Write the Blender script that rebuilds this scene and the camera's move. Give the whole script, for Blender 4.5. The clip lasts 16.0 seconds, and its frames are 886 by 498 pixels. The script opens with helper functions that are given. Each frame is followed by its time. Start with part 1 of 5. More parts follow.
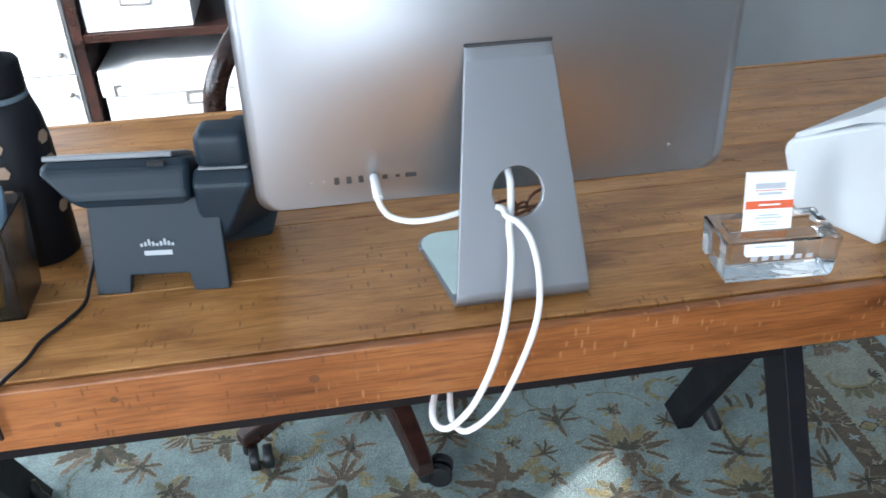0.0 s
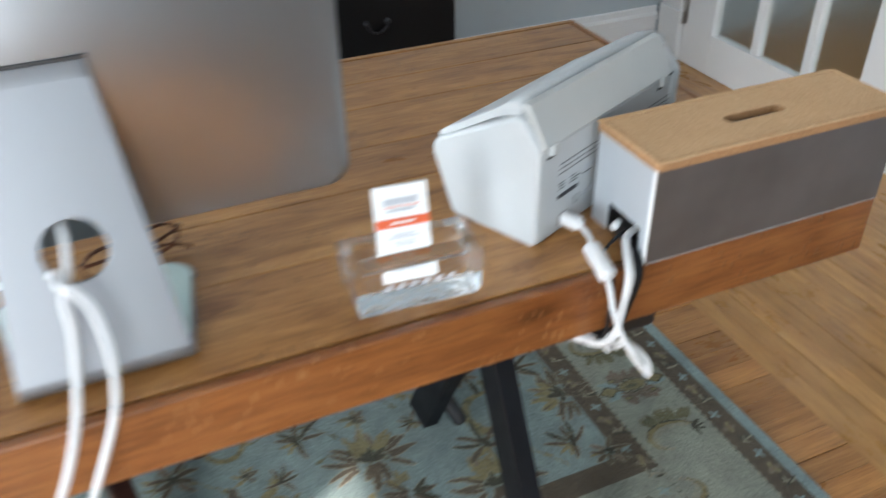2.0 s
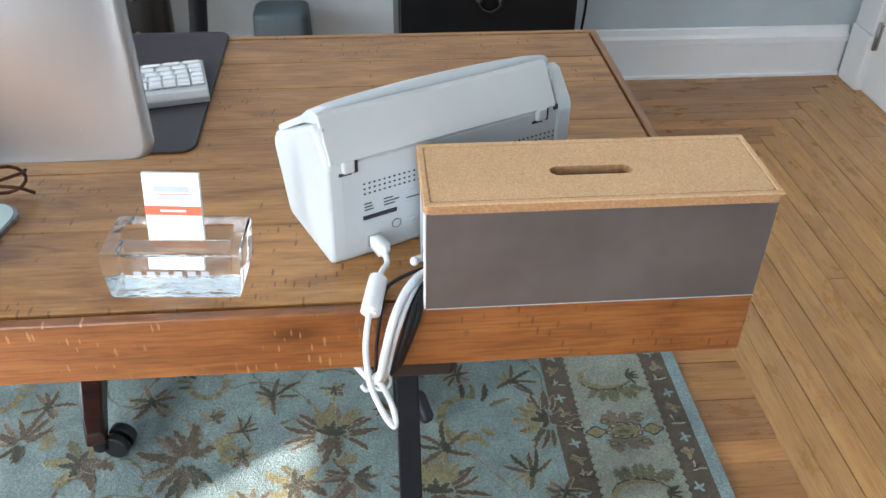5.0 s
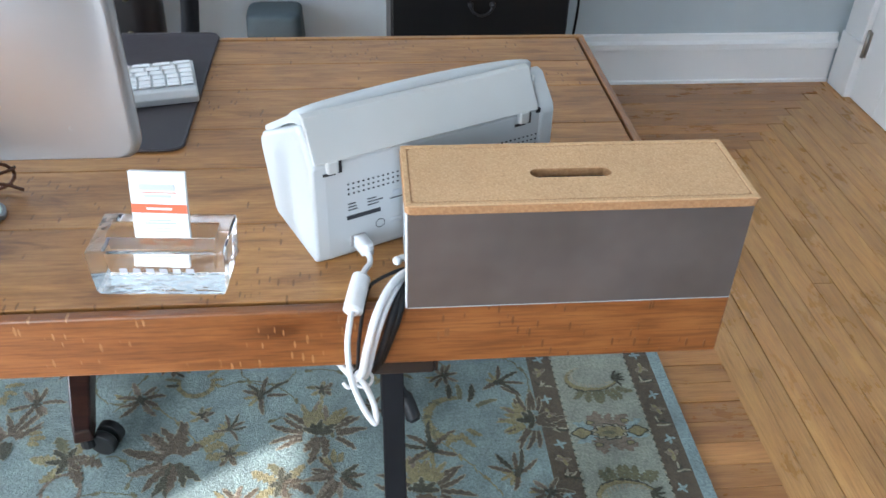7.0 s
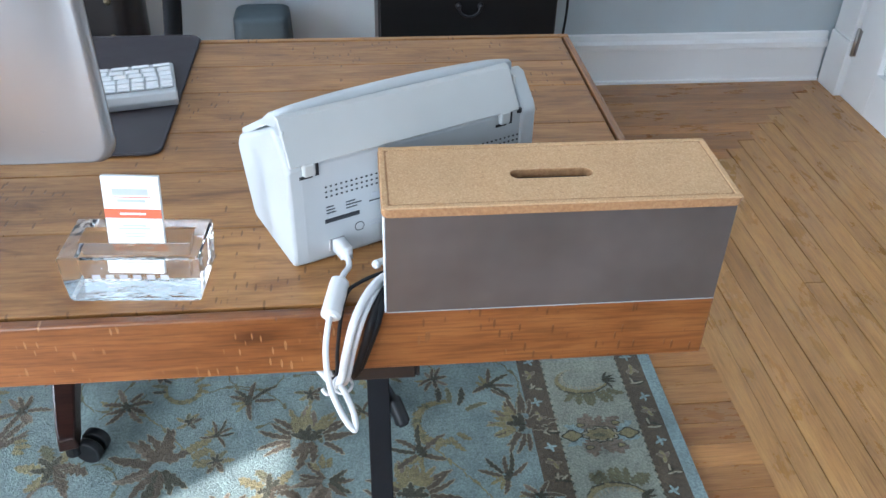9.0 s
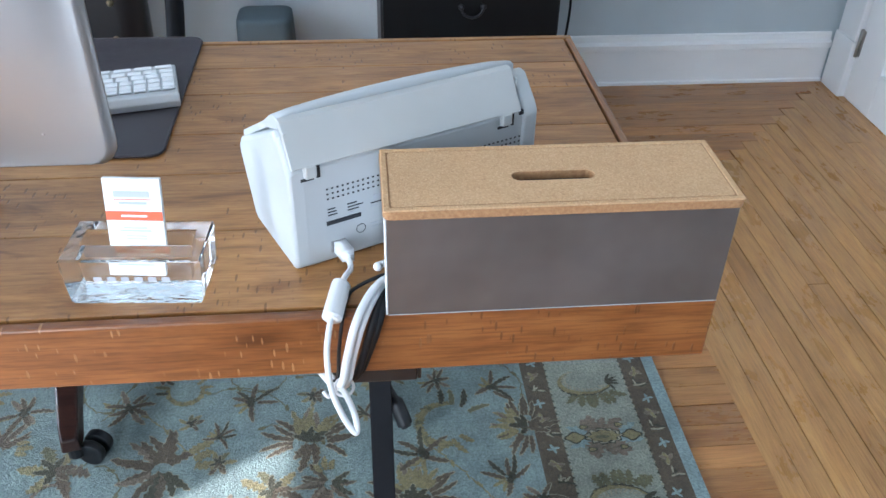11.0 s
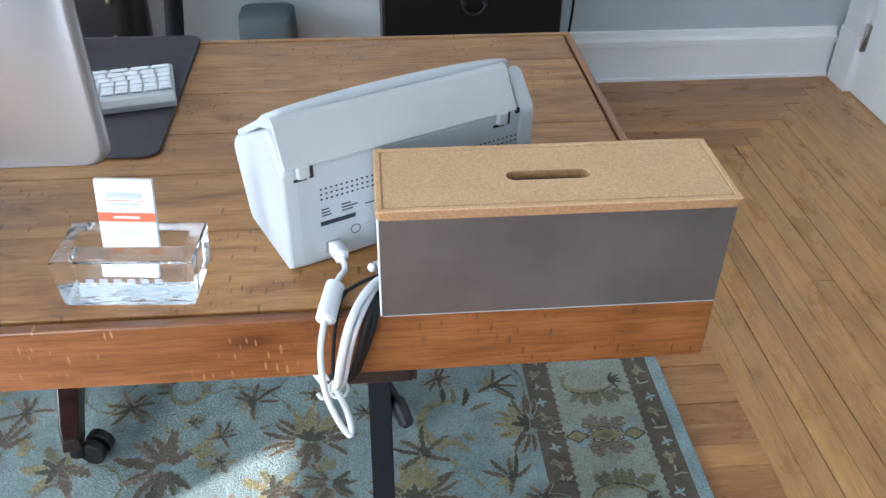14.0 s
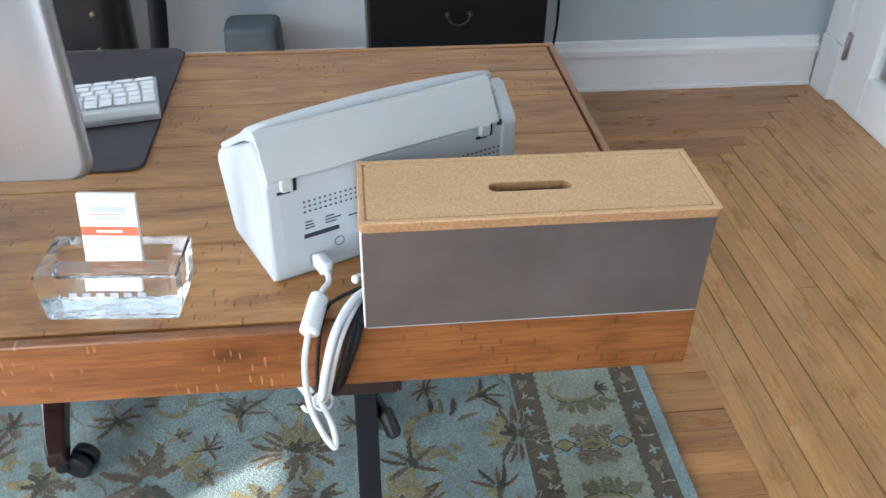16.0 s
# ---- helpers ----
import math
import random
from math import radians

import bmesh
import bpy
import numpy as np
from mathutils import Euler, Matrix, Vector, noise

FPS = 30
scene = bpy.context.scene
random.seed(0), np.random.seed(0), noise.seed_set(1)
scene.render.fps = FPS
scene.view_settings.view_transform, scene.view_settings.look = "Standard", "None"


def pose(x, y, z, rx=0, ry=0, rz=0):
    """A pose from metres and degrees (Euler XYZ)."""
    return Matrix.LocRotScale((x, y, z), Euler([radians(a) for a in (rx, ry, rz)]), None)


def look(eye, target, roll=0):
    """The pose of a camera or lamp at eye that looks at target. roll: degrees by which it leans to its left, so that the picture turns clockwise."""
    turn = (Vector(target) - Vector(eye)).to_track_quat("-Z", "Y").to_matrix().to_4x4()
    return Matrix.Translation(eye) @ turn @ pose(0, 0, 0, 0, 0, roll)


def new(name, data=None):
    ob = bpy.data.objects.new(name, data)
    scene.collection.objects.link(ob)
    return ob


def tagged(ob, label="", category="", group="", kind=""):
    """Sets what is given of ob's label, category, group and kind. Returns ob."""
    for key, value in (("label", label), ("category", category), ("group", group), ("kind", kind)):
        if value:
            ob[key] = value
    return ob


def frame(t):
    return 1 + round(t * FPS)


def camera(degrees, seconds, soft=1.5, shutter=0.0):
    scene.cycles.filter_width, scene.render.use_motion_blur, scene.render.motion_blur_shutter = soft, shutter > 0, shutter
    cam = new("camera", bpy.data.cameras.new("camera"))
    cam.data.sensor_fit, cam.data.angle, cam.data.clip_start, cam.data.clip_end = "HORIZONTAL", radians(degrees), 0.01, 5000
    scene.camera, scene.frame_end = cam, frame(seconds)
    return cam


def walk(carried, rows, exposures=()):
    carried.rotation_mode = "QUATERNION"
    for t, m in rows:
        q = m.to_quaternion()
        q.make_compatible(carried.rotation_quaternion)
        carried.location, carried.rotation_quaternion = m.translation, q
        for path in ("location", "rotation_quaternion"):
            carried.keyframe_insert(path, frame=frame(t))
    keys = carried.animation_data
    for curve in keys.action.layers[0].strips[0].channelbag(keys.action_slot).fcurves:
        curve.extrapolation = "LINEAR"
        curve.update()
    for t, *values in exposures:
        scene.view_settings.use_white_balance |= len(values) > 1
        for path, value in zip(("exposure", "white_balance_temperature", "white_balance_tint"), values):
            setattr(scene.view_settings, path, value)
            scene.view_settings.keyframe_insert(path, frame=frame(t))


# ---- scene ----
cam = camera(55.1, 16.0, shutter=0.9)
PATH = [
    (0, (-1.025, -0.673, 1.308), (-0.772, 1.009, 0.256), -1.8),
    (0.4, (-1.012, -0.683, 1.31), (-0.705, 1.0, 0.274), -1.7),
    (0.5, (-1.01, -0.683, 1.316), (-0.667, 0.989, 0.275), -1.5),
    (1, (-0.988, -0.691, 1.322), (-0.531, 0.927, 0.239), -0.4),
    (1.5, (-0.924, -0.668, 1.309), (-0.364, 0.913, 0.219), -0.3),
    (2, (-0.786, -0.567, 1.283), (-0.129, 0.951, 0.159), -0.9),
    (2.5, (-0.667, -0.49, 1.295), (0.048, 0.979, 0.14), 1.3),
    (3, (-0.507, -0.514, 1.271), (0.048, 0.999, 0.086), 0.5),
    (3.5, (-0.382, -0.582, 1.285), (-0.125, 0.971, 0.051), 2.6),
    (4, (-0.359, -0.593, 1.293), (-0.212, 1.006, 0.101), 0.5),
    (6.3, (-0.352, -0.623, 1.301), (-0.195, 0.988, 0.127), 1.4),
    (6.5, (-0.35, -0.621, 1.303), (-0.192, 0.995, 0.136), 1.3),
    (7, (-0.348, -0.619, 1.302), (-0.183, 0.989, 0.123), 1.7),
    (7.5, (-0.34, -0.611, 1.298), (-0.131, 0.985, 0.111), 2.4),
    (8, (-0.329, -0.61, 1.298), (-0.138, 0.988, 0.11), 1.7),
    (8.5, (-0.331, -0.611, 1.298), (-0.16, 1.0, 0.126), 1.2),
    (9, (-0.332, -0.609, 1.295), (-0.156, 1.0, 0.121), 1.4),
    (11.5, (-0.33, -0.607, 1.295), (-0.168, 1.006, 0.124), 1.1),
    (12, (-0.331, -0.607, 1.296), (-0.178, 1.009, 0.128), 1.1),
    (12.5, (-0.332, -0.61, 1.297), (-0.167, 1.003, 0.126), 1.2),
    (13, (-0.329, -0.606, 1.296), (-0.182, 1.008, 0.124), 0.7),
    (13.5, (-0.324, -0.601, 1.295), (-0.168, 1.009, 0.119), 0.8),
    (14, (-0.318, -0.6, 1.294), (-0.166, 1.008, 0.114), 0.7),
    (14.5, (-0.316, -0.599, 1.293), (-0.174, 1.013, 0.118), 0.7),
    (15, (-0.315, -0.6, 1.295), (-0.162, 1.014, 0.124), 0.8),
    (15.5, (-0.315, -0.601, 1.295), (-0.145, 1.013, 0.127), 1.4),
    (16, (-0.313, -0.602, 1.298), (-0.134, 1.015, 0.136), 0.8),
]
EXPOSURE = 1.23
walk(cam, [(t, look(eye, target, roll)) for t, eye, target, roll in PATH], [(t, EXPOSURE + e, kelvin, 14) for t, e, kelvin in ((0, -0.38, 6250), (1, -0.55, 6500), (1.5, -0.55, 6700), (2, -0.45, 6850), (3, -0.1, 6850), (4, 0.0, 6800), (7, 0.0, 6350), (9, -0.03, 6120), (12.5, -0.06, 6010), (14, -0.03, 6200), (16, 0.0, 6400))])

# ---- world, sun, large lights ----
world = bpy.data.worlds.new("world")
scene.world = world
world.use_nodes = True
wn = world.node_tree
sky = wn.nodes.new("ShaderNodeTexSky")
sky.sky_type = "NISHITA"
sky.sun_disc = False
SUN_DIR = Vector((0.70, 0.45, -0.56)).normalized()
sky.sun_elevation = math.asin(-SUN_DIR.z)
sky.sun_rotation = math.atan2(-SUN_DIR.x, -SUN_DIR.y)
wn.links.new(sky.outputs[0], wn.nodes["Background"].inputs[0])
wn.nodes["Background"].inputs[1].default_value = 0.1


def lamp(name, kind, energy, m, colour, size=0.1, size_y=None):
    d = bpy.data.lights.new(name, kind)
    d.energy, d.color = energy, colour
    if kind == "AREA":
        d.size = size
        if size_y:
            d.shape, d.size_y = "RECTANGLE", size_y
    ob = new(name, d)
    ob.matrix_world = m
    return ob


sun = lamp("sun", "SUN", 5.0, look((0, 0, 5), Vector((0, 0, 5)) + SUN_DIR), (1.0, 0.97, 0.93))
sun.data.angle = radians(0.7)
# sky light in the openings of the windows
SKY_LIGHT = (0.76, 0.90, 1.0)
lamp("window_light_front", "AREA", 13.5, look((-1.42, -1.64, 1.22), (-1.35, 0, 1.1)), SKY_LIGHT, 0.75, 1.80)
lamp("window_light_side", "AREA", 22.0, look((-2.53, -1.14, 1.2), (0, -1.14, 1.0)), SKY_LIGHT, 0.65, 1.1)
lamp("window_light_rear", "AREA", 23.0, look((-2.53, 0.85, 1.35), (0, 1.45, 0.95)), SKY_LIGHT, 1.4, 1.0)
# added fill in the hall, to brighten what the door panes show
lamp("window_light_hall", "AREA", 9.0, look((2.02, -1.64, 1.45), (2.02, 1.5, 1.1)), SKY_LIGHT, 0.55, 1.2)


# ---- materials ----
class Nodes:
    def __init__(self, name):
        self.m = bpy.data.materials.new(name)
        self.m.use_nodes = True
        self.t = self.m.node_tree
        self.b = self.t.nodes["Principled BSDF"]

    def add(self, kind, **values):
        n = self.t.nodes.new(kind)
        for k, v in values.items():
            n.inputs[k].default_value = v
        return n

    def link(self, a, b):
        self.t.links.new(a, b)

    def coords(self, scale=(1, 1, 1), vary=False, rot=(0, 0, 0)):
        c = self.add("ShaderNodeTexCoord")
        mp = self.add("ShaderNodeMapping", Scale=scale, Rotation=rot)
        if vary:
            info = self.add("ShaderNodeObjectInfo")
            mul = self.add("ShaderNodeVectorMath")
            mul.operation = "MULTIPLY"
            mul.inputs[1].default_value = (7.3, 11.1, 5.7)
            self.link(info.outputs["Random"], mul.inputs[0])
            ad = self.add("ShaderNodeVectorMath")
            self.link(c.outputs["Object"], ad.inputs[0])
            self.link(mul.outputs[0], ad.inputs[1])
            self.link(ad.outputs[0], mp.inputs["Vector"])
        else:
            self.link(c.outputs["Object"], mp.inputs["Vector"])
        return mp.outputs[0]

    def noise(self, vec, scale, detail=4.0, rough=0.6, swirl=0.0):
        n = self.add("ShaderNodeTexNoise", Scale=scale, Detail=detail, Roughness=rough, Distortion=swirl)
        self.link(vec, n.inputs["Vector"])
        return n.outputs["Fac"]

    def ramp(self, fac, stops):
        r = self.add("ShaderNodeValToRGB")
        e = r.color_ramp.elements
        while len(e) < len(stops):
            e.new(0.5)
        for el, (p, c) in zip(e, stops):
            el.position = p
            el.color = (*c, 1) if len(c) == 3 else c
        self.link(fac, r.inputs[0])
        return r.outputs["Color"]

    def mix(self, fac, a, b, blend="MIX"):
        n = self.add("ShaderNodeMix")
        n.data_type, n.blend_type = "RGBA", blend
        for s, v in ((n.inputs[0], fac), (n.inputs[6], a), (n.inputs[7], b)):
            if isinstance(v, (int, float)):
                s.default_value = v
            elif isinstance(v, tuple):
                s.default_value = (*v, 1)
            else:
                self.link(v, s)
        return n.outputs[2]

    def bump(self, height, strength=0.2, distance=0.001, normal=None):
        n = self.add("ShaderNodeBump", Strength=strength, Distance=distance)
        self.link(height, n.inputs["Height"])
        if normal is not None:
            self.link(normal, n.inputs["Normal"])
        self.link(n.outputs[0], self.b.inputs["Normal"])
        return n.outputs[0]

    def set(self, colour=None, rough=None, metal=None, **more):
        for key, v in (("Base Color", colour), ("Roughness", rough), ("Metallic", metal), *more.items()):
            if v is None:
                continue
            s = self.b.inputs[key.replace("_", " ")]
            if isinstance(v, (int, float)):
                s.default_value = v
            elif isinstance(v, tuple):
                s.default_value = (*v, 1) if len(v) == 3 else v
            else:
                self.link(v, s)
        return self.m


def shade(c, k):
    return tuple(min(1.0, x * k) for x in c)


def plain(name, colour, rough=0.5, metal=0.0, grain=60.0, spread=0.12, bump=0.08, **more):
    """Paint, plastic or metal with faint mottling at two scales and fine relief."""
    n = Nodes(name)
    v = n.coords()
    big, fine = n.noise(v, grain * 0.12, 3), n.noise(v, grain * 6, 2)
    c = n.ramp(big, [(0.3, shade(colour, 1 - spread)), (0.7, shade(colour, 1 + spread * 0.6))])
    r = n.ramp(big, [(0.25, (rough * 0.85,) * 3), (0.75, (min(1, rough * 1.15),) * 3)])
    n.bump(fine, bump, 0.0006)
    return n.set(c, r, metal, **more)


def wood(name, dark, mid, light, along="x", rough=0.4, vary=True, marks=0.0, dark_line=0.5, coat=0.0, pores=1.0, spread=0.0, blotch=0.7, relief=0.0012, pale_marks=None, stretch=1.7, swirl=0.0):
    """Wood with long grain, pores, a few knots and optional saw marks across the grain."""
    n = Nodes(name)
    s = {"x": (stretch, 20, 20), "y": (20, stretch, 20), "z": (20, 20, stretch)}[along]
    f = {"x": (14, 260, 260), "y": (260, 14, 260), "z": (260, 260, 14)}[along]
    v = n.coords(s, vary)
    g = n.noise(v, 2.2, 6, 0.65, swirl)
    c = n.ramp(g, [(0.28, dark), (0.48, mid), (0.72, light)])
    p = n.noise(n.coords(f, vary), 1.0, 3)
    c = n.mix(0.25 * pores, c, n.ramp(p, [(0.36, shade(dark, 0.75)), (0.55, (1, 1, 1))]), "MULTIPLY")
    blot = n.noise(n.coords({"x": (1, 2.5, 2.5), "y": (2.5, 1, 2.5), "z": (2.5, 2.5, 1)}[along], vary), 4.5, 5, 0.72)
    c = n.mix(blotch, c, n.ramp(blot, [(0.34, (0.56, 0.46, 0.37)), (0.56, (1, 1, 1))]), "MULTIPLY")
    if spread:
        info = n.add("ShaderNodeObjectInfo")
        c = n.mix(spread, c, n.ramp(info.outputs["Random"], [(0.0, (0.55, 0.45, 0.36)), (0.5, (0.9, 0.86, 0.8)), (1.0, (1.15, 1.05, 0.95))]), "MULTIPLY")
    if marks:
        k = n.add("ShaderNodeTexVoronoi", Scale=1.0, Randomness=1.0)
        n.link(n.coords({"x": (3.2, 9, 9), "y": (9, 3.2, 9), "z": (9, 9, 3.2)}[along], vary), k.inputs["Vector"])
        c = n.mix(0.8, c, n.ramp(k.outputs["Distance"], [(0.0, (0.25, 0.17, 0.12)), (0.05, (0.42, 0.32, 0.25)), (0.075, (0.75, 0.68, 0.6)), (0.16, (1, 1, 1))]), "MULTIPLY")
    height = p
    if marks:
        m = {"x": (150, 34, 34), "y": (34, 150, 34), "z": (34, 34, 150)}[along]
        tick = n.add("ShaderNodeTexVoronoi", Scale=1.0, Randomness=0.85)
        n.link(n.coords(m, vary), tick.inputs["Vector"])
        where = n.noise(n.coords((13, 22, 22), vary), 1.0, 2, 0.5)
        tk = n.ramp(tick.outputs["Distance"], [(0.17, (1, 1, 1)), (0.23, (0, 0, 0))])
        wh = n.ramp(where, [(0.49, (0, 0, 0)), (0.54, (1, 1, 1))])
        mk = n.mix(1.0, tk, wh, "MULTIPLY")
        scar = shade(dark, 0.55)
        if pale_marks:
            scar = n.ramp(n.noise(n.coords((2.2, 5, 5), vary), 1.0, 2), [(0.46, scar), (0.56, pale_marks)])
        c = n.mix(n.mix(1.0, mk, (marks,) * 3, "MULTIPLY"), c, scar)
        inv = n.mix(1.0, (1, 1, 1), mk, "SUBTRACT")
        height = n.mix(0.75, p, inv)
    n.bump(height, 0.35, relief)
    r = n.ramp(blot, [(0.3, (rough * 0.8,) * 3), (0.7, (rough * 1.2,) * 3)])
    return n.set(c, r, Coat_Weight=coat, Coat_Roughness=0.25)


DESK_TOP = wood("desk_top_wood", (0.205, 0.084, 0.025), (0.367, 0.173, 0.054), (0.478, 0.251, 0.090), "x", 0.34, marks=0.68, spread=0.25, coat=0.1, blotch=0.62, stretch=4.0, swirl=0.7)
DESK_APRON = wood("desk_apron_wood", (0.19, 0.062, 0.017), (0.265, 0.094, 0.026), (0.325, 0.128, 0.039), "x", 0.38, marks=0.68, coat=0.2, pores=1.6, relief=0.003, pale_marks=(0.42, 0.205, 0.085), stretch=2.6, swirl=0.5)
DESK_APRON_Y = wood("desk_end_wood", (0.19, 0.075, 0.024), (0.33, 0.145, 0.052), (0.42, 0.20, 0.078), "y", 0.38, marks=0.4, coat=0.25, pores=1.8, relief=0.003)
# near-black filler for the groove behind the front rail
GROOVE = plain("groove_black", (0.012, 0.009, 0.007), 0.9)
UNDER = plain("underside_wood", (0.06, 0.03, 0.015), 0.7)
OAK_Y = wood("oak_floor_lengthwise", (0.38, 0.178, 0.052), (0.54, 0.277, 0.088), (0.63, 0.352, 0.125), "y", 0.30, spread=0.38, blotch=0.25, coat=0.35)
OAK_X = wood("oak_floor_crosswise", (0.33, 0.136, 0.039), (0.49, 0.225, 0.068), (0.60, 0.310, 0.103), "x", 0.30, spread=0.7, blotch=0.25, coat=0.35)
FLOOR_BASE = plain("floor_gap", (0.06, 0.03, 0.014), 0.7)
STEEL = plain("black_powder_coat", (0.010, 0.011, 0.014), 0.55, 0.0, 120, 0.2, 0.15, Specular_IOR_Level=0.15)
WHITE_PAINT = plain("white_gloss_paint", (0.88, 0.89, 0.90), 0.42, 0, 20, 0.025, 0.05)
WALL = plain("blue_grey_wall_paint", (0.50, 0.575, 0.62), 0.75, 0, 30, 0.05, 0.15)
CEIL = plain("ceiling_paint", (0.80, 0.81, 0.81), 0.85)
def blasted(name, colour, rough, metal):
    """Bead-blasted metal: even, with faint handling smudges in the gloss."""
    n = Nodes(name)
    v = n.coords()
    sm = n.noise(v, 7, 4, 0.6)
    c = n.ramp(n.noise(v, 3, 2), [(0.3, shade(colour, 0.97)), (0.7, shade(colour, 1.02))])
    return n.set(c, n.ramp(sm, [(0.3, (rough * 0.98,) * 3), (0.7, (rough * 1.02,) * 3)]), metal)


ALU = blasted("bead_blasted_aluminium", (0.365, 0.372, 0.383), 0.34, 0.96)
ALU_STAND = blasted("satin_aluminium", (0.285, 0.293, 0.31), 0.42, 0.8)
FOOT = plain("pale_green_foot_pad", (0.52, 0.66, 0.64), 0.45)
BLACK_GLASS = plain("black_glass", (0.01, 0.01, 0.012), 0.06)
BLACK_PLASTIC = plain("black_plastic", (0.012, 0.013, 0.015), 0.4)
DARK_PORT = plain("dark_port", (0.035, 0.033, 0.033), 0.5)
GREY_PORT = plain("grey_port", (0.33, 0.32, 0.32), 0.5)
PHONE = plain("slate_phone_plastic", (0.008, 0.018, 0.028), 0.46, 0, 90, 0.15, 0.15, Specular_IOR_Level=0.35)
PHONE_LIGHT = plain("grey_phone_trim", (0.19, 0.20, 0.21), 0.35)
LOGO = plain("pale_grey_print", (0.45, 0.48, 0.50), 0.5)
SCAN = plain("white_scanner_plastic", (0.485, 0.51, 0.52), 0.42, 0, 90, 0.04, 0.10)
SCAN_GREY = plain("grey_scanner_lid", (0.50, 0.51, 0.50), 0.42, 0, 90, 0.04, 0.10)
HOLE = plain("dark_hole", (0.02, 0.02, 0.022), 0.7)
INK = plain("dark_print", (0.03, 0.033, 0.04), 0.6)
WHITE_CABLE = plain("white_cable_rubber", (0.76, 0.77, 0.78), 0.42, 0, 60, 0.05)
BLACK_CABLE = plain("black_cable_rubber", (0.012, 0.012, 0.014), 0.5, Specular_IOR_Level=0.25)
BOX_METAL = plain("painted_grey_steel", (0.142, 0.128, 0.124), 0.36, 0.4, 75, 0.22, 0.06)
BOX_END = plain("pale_grey_steel", (0.50, 0.54, 0.58), 0.42, 0.2, 60, 0.05, 0.05)
BOX_EDGE = plain("white_folded_edge", (0.85, 0.86, 0.88), 0.35)
CARD = plain("white_card", (0.86, 0.87, 0.87), 0.6, 0, 40, 0.02)
ORANGE = plain("orange_band", (0.78, 0.13, 0.045), 0.55)
GREY_PRINT = plain("grey_print", (0.50, 0.53, 0.57), 0.6)
PAD = plain("dark_brown_leather", (0.036, 0.028, 0.034), 0.46, 0, 250, 0.15, 0.35)
KEY = plain("white_key", (0.84, 0.86, 0.88), 0.4)
LEATHER = plain("black_brown_leather", (0.013, 0.010, 0.011), 0.34, 0, 140, 0.2, 0.3, Specular_IOR_Level=0.35)
MAHOGANY = wood("dark_mahogany", (0.014, 0.006, 0.005), (0.030, 0.011, 0.008), (0.05, 0.018, 0.012), "x", 0.3, vary=False, coat=0.3)
BRASS = plain("dark_brass", (0.25, 0.2, 0.13), 0.35, 0.9)
NICKEL = plain("worn_nickel", (0.42, 0.40, 0.38), 0.35, 0.9)
CABINET_BLACK = plain("black_cabinet_paint", (0.006, 0.006, 0.007), 0.4, Specular_IOR_Level=0.2)
BIN = plain("blue_grey_bin_plastic", (0.060, 0.085, 0.100), 0.6)
BOX_WHITE = plain("white_storage_box", (0.84, 0.86, 0.88), 0.5, 0, 30, 0.04)
BOTTLE = plain("black_silicone", (0.005, 0.006, 0.009), 0.6, 0, 80, 0.2, Specular_IOR_Level=0.25)
TORTOISE = plain("tortoiseshell", (0.10, 0.035, 0.018), 0.2, 0, 300, 0.6)
YELLOW = plain("yellow_pen_barrel", (0.75, 0.36, 0.03), 0.35)
BLUE_PEN = plain("grey_blue_pen", (0.12, 0.19, 0.25), 0.35)
HALL = plain("beige_hall_wall", (0.42, 0.42, 0.38), 0.8)


def cork():
    n = Nodes("cork")
    v = n.coords()
    vor = n.add("ShaderNodeTexVoronoi", Scale=680.0, Randomness=1.0)
    n.link(v, vor.inputs["Vector"])
    c = n.ramp(vor.outputs["Color"], [(0.0, (0.57, 0.335, 0.168)), (0.35, (0.63, 0.390, 0.202)), (0.7, (0.68, 0.435, 0.235)), (1.0, (0.74, 0.505, 0.295))])
    f = n.noise(v, 900, 3)
    c = n.mix(0.2, c, n.ramp(f, [(0.35, (0.45, 0.36, 0.28)), (0.6, (1, 1, 1))]), "MULTIPLY")
    b = n.noise(v, 22, 3)
    c = n.mix(0.25, c, n.ramp(b, [(0.3, (0.75, 0.72, 0.7)), (0.7, (1, 1, 1))]), "MULTIPLY")
    fl = n.noise(v, 330, 2, 0.4)
    c = n.mix(0.4, c, n.ramp(fl, [(0.27, (0.45, 0.33, 0.22)), (0.31, (1, 1, 1)), (0.70, (1, 1, 1)), (0.74, (1.25, 1.25, 1.2))]), "MULTIPLY")
    n.bump(vor.outputs["Distance"], 0.25, 0.0008)
    return n.set(c, 0.8)


def cork_edge():
    n = Nodes("cork_edge")
    v = n.coords()
    c = n.ramp(n.noise(v, 260, 4), [(0.3, (0.31, 0.155, 0.068)), (0.7, (0.46, 0.255, 0.122))])
    return n.set(c, 0.8)


def pile(name, colour, spread=0.25):
    """Cut wool pile: tufts, worn patches and a soft nap."""
    n = Nodes(name)
    v = n.coords()
    c = n.ramp(n.noise(v, 16, 5, 0.7), [(0.3, shade(colour, 1 - spread)), (0.7, shade(colour, 1 + spread))])
    t = n.noise(v, 210, 4, 0.75)
    c = n.mix(0.75, c, n.ramp(t, [(0.34, (0.36, 0.36, 0.38)), (0.60, (1.15, 1.15, 1.15))]), "MULTIPLY")
    st = n.noise(n.coords((1, 0.12, 1)), 60, 2)
    c = n.mix(0.25, c, n.ramp(st, [(0.3, (0.7, 0.7, 0.7)), (0.7, (1.1, 1.1, 1.1))]), "MULTIPLY")
    n.bump(t, 1.0, 0.006)
    return n.set(c, 0.95, Sheen_Weight=0.15)


